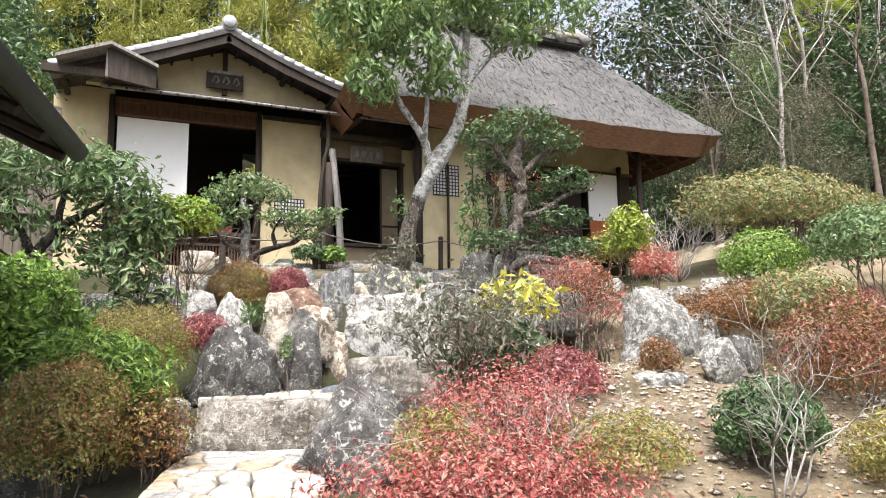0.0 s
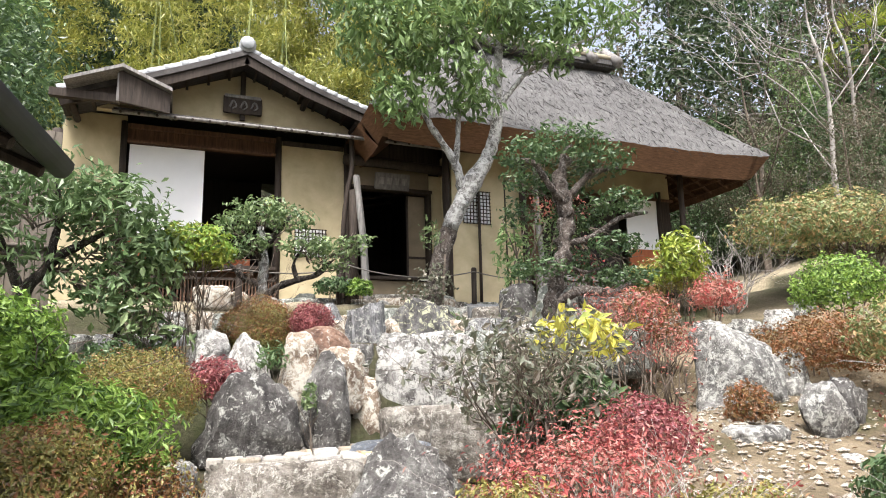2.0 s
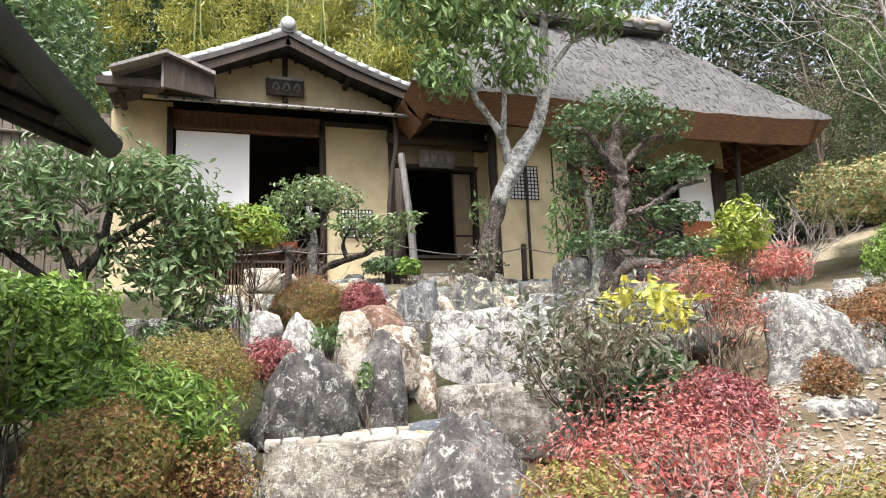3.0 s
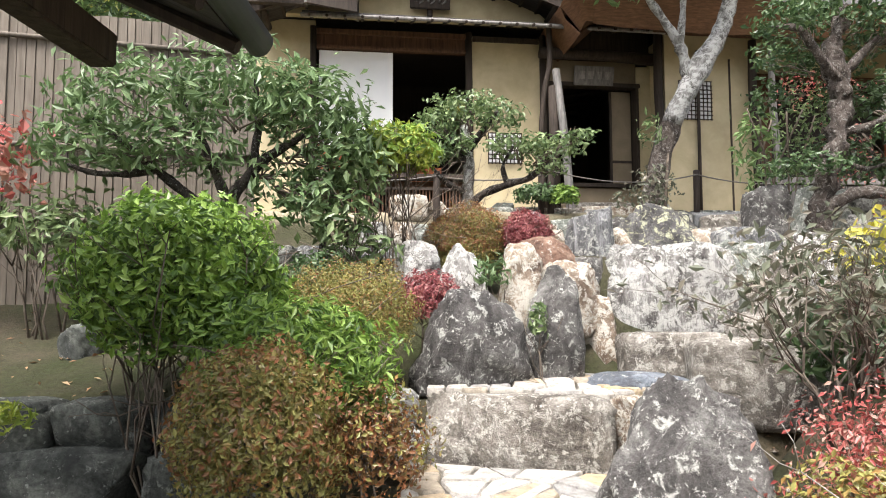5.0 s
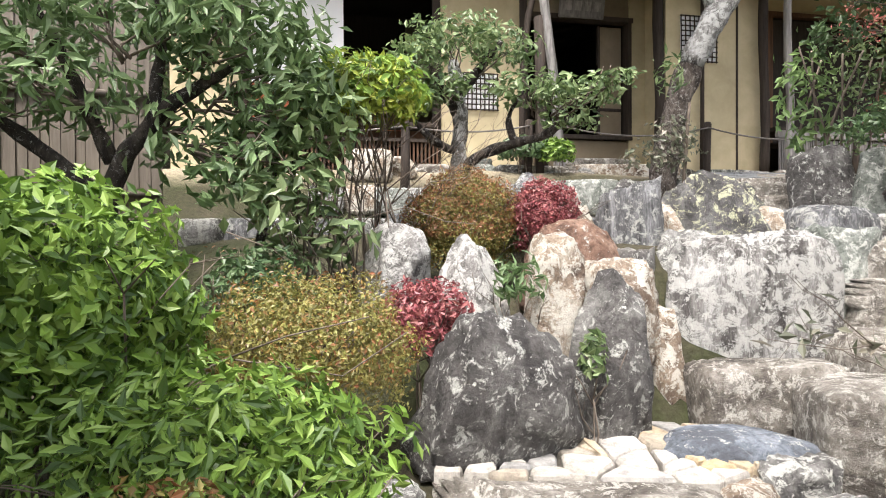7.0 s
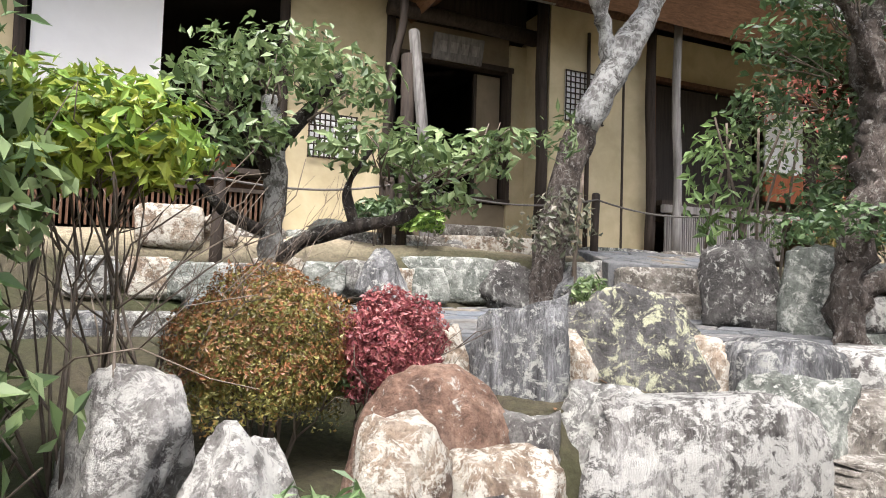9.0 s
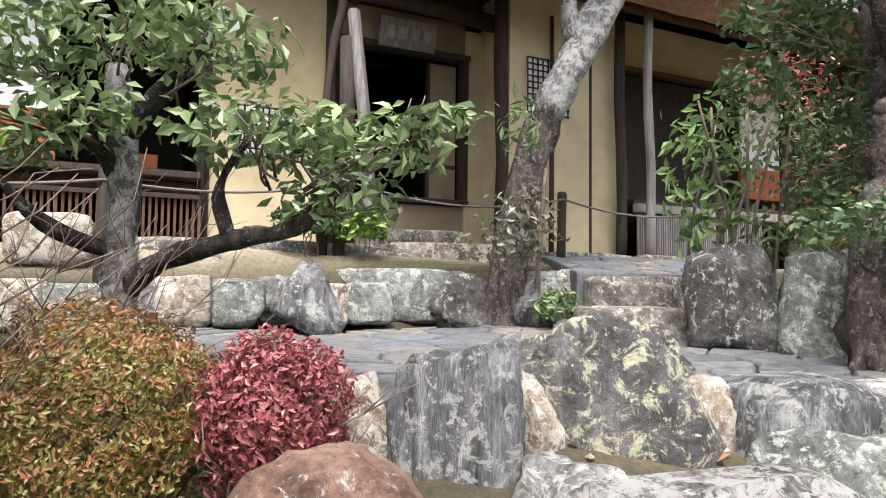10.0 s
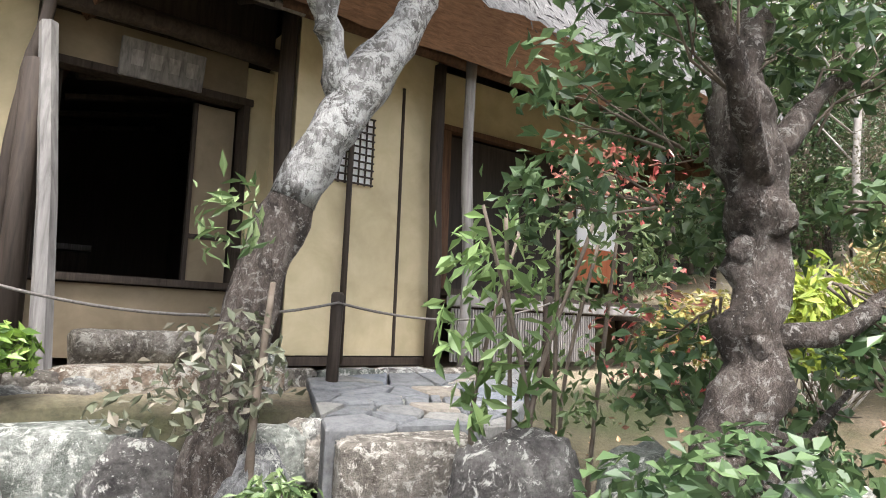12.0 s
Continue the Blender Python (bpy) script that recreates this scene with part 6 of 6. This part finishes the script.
bare_shrub("bare_shrub", (8.2, 8.9), 1.3, 0.9, "pale grey bare twiggy shrub", 51, TWIG_PALE, 22, 3)
bare_shrub("bare_shrub", (3.2, 2.82), 0.95, 0.8, "pale bare shrub with lichened branches", 52, TWIG_PALE, 6, 4)
bare_shrub("bare_shrub", (0.3, 7.75), 1.0, 0.9, "bare twiggy shrub behind the rocks", 53, TWIG, 7, 4)
bare_shrub("bare_shrub", (1.93, 3.4), 0.75, 0.8, "pale twigs among crimson azaleas", 54, TWIG_PALE, 9, 4, (L_CRIMSON, 500, 0.035))
bare_shrub("bare_shrub", (2.239, 4.9), 1.0, 0.55, "twiggy stems with sparse purple leaves", 55, TWIG, 9, 4, (L_PURPLE, 500, 0.07))
bare_shrub("bare_shrub", (4.275, 6.1), 0.9, 0.9, "reddish twiggy shrub on the slope", 56, TWIG, 6, 4, (L_MAPLE, 350, 0.045))

# ---- woods behind ----
def forest_tree(label, mat, trunk_mat, h, w, leaf, n, seed, clumps=9):
    rng = np.random.default_rng(seed)
    ob = thing("tree", (0, 0, 0), label, "tree", "woodland trees")
    bm = B()
    limb(bm, [(0, 0, -0.5), (0.1, 0.05, h * 0.4), (0, 0.1, h * 0.92)], 0.05 + 0.012 * h, 0.04, 5, 8, 0.2)
    part("trunk", bm, trunk_mat, ob, smooth=True)
    V, Fc, k0 = [], [], 0
    for k in range(clumps):
        u = (k + 0.5) / clumps
        r = w * (0.55 + 0.45 * math.sin(math.pi * min(1, u * 0.9 + 0.15)))
        a = rng.uniform(0, 6.28)
        c = (math.cos(a) * r * 0.55, math.sin(a) * r * 0.55, h * (0.22 + 0.78 * u))
        p, o = cloud(c, (r * 0.75, r * 0.75, h / clumps * 1.3), n // clumps, rng, seed + k, 0.3, 0.4, -0.95)
        v, f = leaf_geo(p, o + np.array((0, 0, 0.4)), leaf, 0.45, rng, 0.5, jitter=0.9)
        V.append(v)
        Fc.append(f + k0)
        k0 += len(v)
    raw("crown", np.concatenate(V), np.concatenate(Fc), mat, ob)
    return ob


def bamboo(seed):
    rng = np.random.default_rng(seed)
    ob = thing("bamboo", (0, 0, 0), "tall bamboo with yellow green feathery foliage", "bamboo", "bamboo grove")
    h = 11 + rng.uniform(-1.5, 2)
    bend = rng.normal(0, 0.5, 2)
    bm = B()
    pts = [(bend[0] * (k / 10) ** 2, bend[1] * (k / 10) ** 2, h * k / 10 - 0.3) for k in range(11)]
    tube(bm, pts, [0.06 - 0.0045 * k for k in range(11)], 7)
    part("culm", bm, CULM, ob, smooth=True)
    V, Fc, k0 = [], [], 0
    for k in range(26):
        u = rng.uniform(0.25, 1)
        a = rng.uniform(0, 6.28)
        c = (bend[0] * u * u + math.cos(a) * rng.uniform(0.2, 1.1), bend[1] * u * u + math.sin(a) * rng.uniform(0.2, 1.1), h * u)
        p, o = cloud(c, (0.6, 0.6, 0.35), 70, rng, seed + k, 0.1, 0.4, -0.95)
        v, f = leaf_geo(p, o + np.array((0, 0, 0.5)), 0.26, 0.2, rng, 1.5, jitter=0.8)
        V.append(v)
        Fc.append(f + k0)
        k0 += len(v)
    raw("foliage", np.concatenate(V), np.concatenate(Fc), L_BAMBOO, ob)
    return ob


def bare_tree(seed, h, mat, label):
    rng = np.random.default_rng(seed)
    ob = thing("bare_tree", (0, 0, 0), label, "tree", "bare trees")
    bm = B()
    limb(bm, [(0, 0, -0.4), (0.1, 0, h * 0.25), (0.0, 0.1, h * 0.45), (0.22, 0.02, h * 0.6), (0.1, -0.1, h * 0.72), (0.3, -0.05, h * 0.86)], 0.075, 0.008, 5, 8, 0.3)
    part("trunk", bm, mat, ob, smooth=True)
    for k in range(6):
        bm = B()
        z = h * (0.25 + 0.06 * k)
        a = rng.uniform(0, 6.28)
        twigs(bm, (0.05, 0.03, z), (math.cos(a) * h * 0.16, math.sin(a) * h * 0.16, z + h * 0.2), 0.02, 4, rng, 0.42, 5)
        part("branch", bm, mat, ob, smooth=True)
    return ob


def woods():
    rng = np.random.default_rng(77)
    kinds = [forest_tree("tall dark evergreen woodland tree", L_FOREST, BARK_DARK, 11, 2.4, 0.26, 5200, 301, 12), forest_tree("dense green woodland tree", L_DARK, BARK_DARK, 8, 2.4, 0.22, 5200, 302, 10),
             forest_tree("brownish thin woodland tree", L_BROWNWOOD, TWIG, 9, 2.3, 0.16, 4200, 303, 12), forest_tree("light green woodland tree", L_TREE, BARK_GREY, 9, 2.2, 0.22, 4200, 304, 10)]
    bams = [bamboo(400 + k) for k in range(4)]
    bares = [bare_tree(500, 8, TWIG_PALE, "bare tree with pale twisting branches"), bare_tree(501, 6.5, TWIG, "bare grey brown tree")]

    def put(src, x, y, s=1.0, dz=0.0):
        rng.uniform(0, 360)
        c = copy_thing(src, pose(x, y, ground(x, y) - 0.1 + dz, 0, 0, rng.uniform(0, 360)))
        c.scale = (s, s, s)
    for k in range(58):
        put(bams[k % 4], rng.uniform(-9, 8.5), rng.uniform(18.5, 27), rng.uniform(0.85, 1.2))
    for k in range(34):
        x, y = rng.uniform(-14, 16), rng.uniform(27, 36)
        put(kinds[k % 2 + (k % 5 == 0)], x, y, rng.uniform(1.0, 1.5))
    for x, y, q, s in ((12.5, 19, 1, 0.9), (15, 17, 0, 1.0), (17.5, 15, 1, 1.1), (20, 13, 0, 1.1), (13.5, 15, 1, 0.55), (15.5, 13, 3, 0.6), (18, 11, 1, 0.8), (21, 9.5, 2, 1.0), (19, 18, 0, 1.2),
                       (22, 15, 2, 1.2), (24, 11, 0, 1.2), (27, 14, 1, 1.4), (12, 14.5, 1, 0.42), (13, 12.8, 1, 0.4), (14.5, 11.5, 1, 0.45), (10.5, 23, 3, 0.9), (17, 9, 1, 0.5),
                       (20, 7, 1, 0.7), (24, 7, 2, 1.1), (28, 9, 0, 1.2), (11.8, 17.5, 2, 0.8), (14, 18.5, 2, 1.0), (18.5, 13.5, 2, 1.0), (-6, 13, 0, 0.9), (-4.5, 15, 3, 0.9), (-8, 15, 1, 1.1), (-3.6, 18, 1, 0.9), (-10, 11, 1, 0.9),
                       (-5.5, 10.8, 3, 0.65), (-3.2, 13, 1, 0.7)):
        put(kinds[q], x, y, s)
    for x, y, q, s in ((13, 10.5, 0, 0.95), (14.5, 11, 0, 1.0), (15.5, 10, 1, 1.1), (12.5, 12, 1, 0.9), (17, 10.5, 0, 1.0), (16, 12.5, 1, 1.1)):
        put(bares[q], x, y, s)
    for k in range(70):
        x, y = rng.uniform(10.5, 26), rng.uniform(9.5, 26)
        put(kinds[(1, 2, 1, 2)[k % 4]], x, y if x > 12 else max(y, 14), rng.uniform(0.25, 0.45))
    for ob in (*kinds, *bams, *bares):
        x, y = rng.uniform(-20, -14), rng.uniform(20, 26)
        ob.location = (x, y, ground(x, y) - 0.1)


woods()


PALM, PALM_TOP = (16.9, 12.0), 10.3


def palm():
    rng = np.random.default_rng(31)
    x, y = PALM
    z0 = ground(x, y)
    ob = thing("palm_tree", (x, y, z0), "slender palm with fan leaves at the wood's edge", "tree")
    bm = B()
    limb(bm, [(x, y, z0 - 0.2), (x - 0.05, y, z0 + 2.5), (x - 0.1, y, PALM_TOP)], 0.11, 0.09, 6, 8, 0.3)
    part("trunk", bm, TWIG, ob, smooth=True)
    for k in range(16):
        a, e = 2 * math.pi * k / 16 + rng.uniform(-0.15, 0.15), rng.uniform(-0.5, 0.9)
        d = Vector((math.cos(a) * math.cos(e), math.sin(a) * math.cos(e), math.sin(e)))
        c0 = Vector((x - 0.1, y, PALM_TOP))
        c1 = c0 + d * 0.7
        bm = tube(B(), [c0, c0 + d * 0.4, c1], 0.015, 5)
        s = d.cross(Vector((0, 0, 1))).normalized()
        up = s.cross(d)
        for j in range(15):
            w = radians(-80 + 160 * j / 14)
            q = (d * math.cos(w) + s * math.sin(w)).normalized()
            n = q.cross(up).normalized() * 0.025
            tip = c1 + q * 0.62 - Vector((0, 0, 0.1))
            m = c1 + q * 0.32
            vs = [bm.verts.new(p) for p in (c1, m + n, tip, m - n)]
            bm.faces.new(vs)
        part("frond", bm, L_YELLOW, ob)


palm()


def bamboo_post():
    x, y = 7.7, 9.0
    ob = thing("bamboo_post", (x, y, ground(x, y)), "pale leaning bamboo post beside the shrubs", "post")
    bm = tube(B(), [(x + 0.12, y, ground(x, y) - 0.1), (x + 0.05, y, 3.4), (x, y, 3.88)], [0.04, 0.04, 0.04], 8)
    part("shaft", bm, BAMBOO_DRY, ob, smooth=True)
    bm = tube(B(), [(x, y, 3.88), (x, y, 3.93)], [0.046, 0.046], 8)
    part("cap", bm, TIMBER_GREY, ob, smooth=True)


bamboo_post()


def litter():
    rng = np.random.default_rng(9)
    n = 2600
    x, y = rng.uniform(-4, 7, n), rng.uniform(1.5, 9.5, n)
    keep = (x < -0.3) | (x > 1.6)
    p = np.array([(a, b, ground(a, b) + 0.012) for a, b in zip(x[keep], y[keep])])
    v, f = leaf_geo(p, np.tile(np.array([[0, 0, 1.0]]), (len(p), 1)), 0.05, 0.5, rng, jitter=0.3)
    tagged(raw("fallen_leaves", v, f, L_DEAD), "scattered dry fallen leaves on the soil", "leaves", kind="stuff")


litter()


# ---- crazy paving, stone by stone ----
def paving(name, label, poly, n, seed, height, mat, thick=0.08, stretch=(1, 1)):
    rng = np.random.default_rng(seed)
    c = np.mean(poly, 0)
    ob = thing(name, (c[0], c[1], height(c[0], c[1])), label, "paving", kind="structure")
    for o in cells(poly, n, seed, 0, stretch):
        slab_piece("stone", o, height, thick, mat, ob, rng)


lowz = lambda x, y: 0.45 + 0.16 * (y - 2.5) if y < 4.9 else 0.835 + 0.03 * (y - 4.9)
paving("pavement_lower", "pale irregular crazy paving of the path", [(-0.75, 2.2), (0.35, 1.9), (1.35, 5.5), (0.3, 5.85)], 130, 5, lowz, PAVE_LOW)
paving("pavement_landing", "pale crazy paving above the long step", [(0.35, 6.1), (1.42, 5.76), (1.62, 5.84), (1.95, 6.08), (2.05, 6.3), (1.5, 6.55), (0.5, 6.6)], 64, 6, lambda x, y: 1.262 + 0.04 * (y - 6), PAVE_LOW, thick=0.3)
topz = lambda x, y: 2.3 + 0.05 * (y - 7.3) + 0.02 * math.sin(x * 2)
paving("pavement_terrace", "grey slate crazy paving of the terrace", [(1.7, 7.6), (4.3, 7.2), (4.25, 8.2), (3.6, 9.6), (0.6, 9.75), (1.3, 8.5)], 95, 7, topz, PAVE_UP, stretch=(1.5, 1))
paving("pavement_upper", "grey slate paving before the veranda", [(3.9, 9.45), (5.0, 9.3), (6.4, 10.4), (6.4, 10.75), (4.3, 10.5)], 30, 8, lambda x, y: 2.78 + 0.16 * (y - 9.3), PAVE_UP, thick=0.4, stretch=(1.5, 1))


def pebbles():
    """Small stones strewn over the dry slope."""
    rng = np.random.default_rng(19)
    V, Fc, k0 = [], [], 0
    base = np.array([(1, 0, 0), (-1, 0, 0), (0, 1, 0), (0, -1, 0), (0, 0, 1), (0, 0, -1)], float)
    fc = np.array([(0, 2, 4), (2, 1, 4), (1, 3, 4), (3, 0, 4), (2, 0, 5), (1, 2, 5), (3, 1, 5), (0, 3, 5)])
    for k in range(2600):
        x, y = rng.normal(4.0, 1.2), rng.normal(4.3, 1.1)
        if x < 1.8:
            continue
        s = rng.uniform(0.008, 0.03) * (1.8 if rng.uniform() > 0.93 else 1)
        a = rng.uniform(0, 3.14)
        v = base * s * rng.uniform(0.7, 1.3, (6, 3)) * (1, 1, 0.6)
        v = np.stack([v[:, 0] * math.cos(a) - v[:, 1] * math.sin(a) + x, v[:, 0] * math.sin(a) + v[:, 1] * math.cos(a) + y, v[:, 2] + ground(x, y) + s * 0.3], 1)
        V.append(v)
        Fc.append(fc + k0)
        k0 += 6
    tagged(raw("gravel", np.concatenate(V), np.concatenate(Fc), ROCK_OCHRE), "pale pebbles strewn over the dry slope", "gravel", kind="stuff")


pebbles()
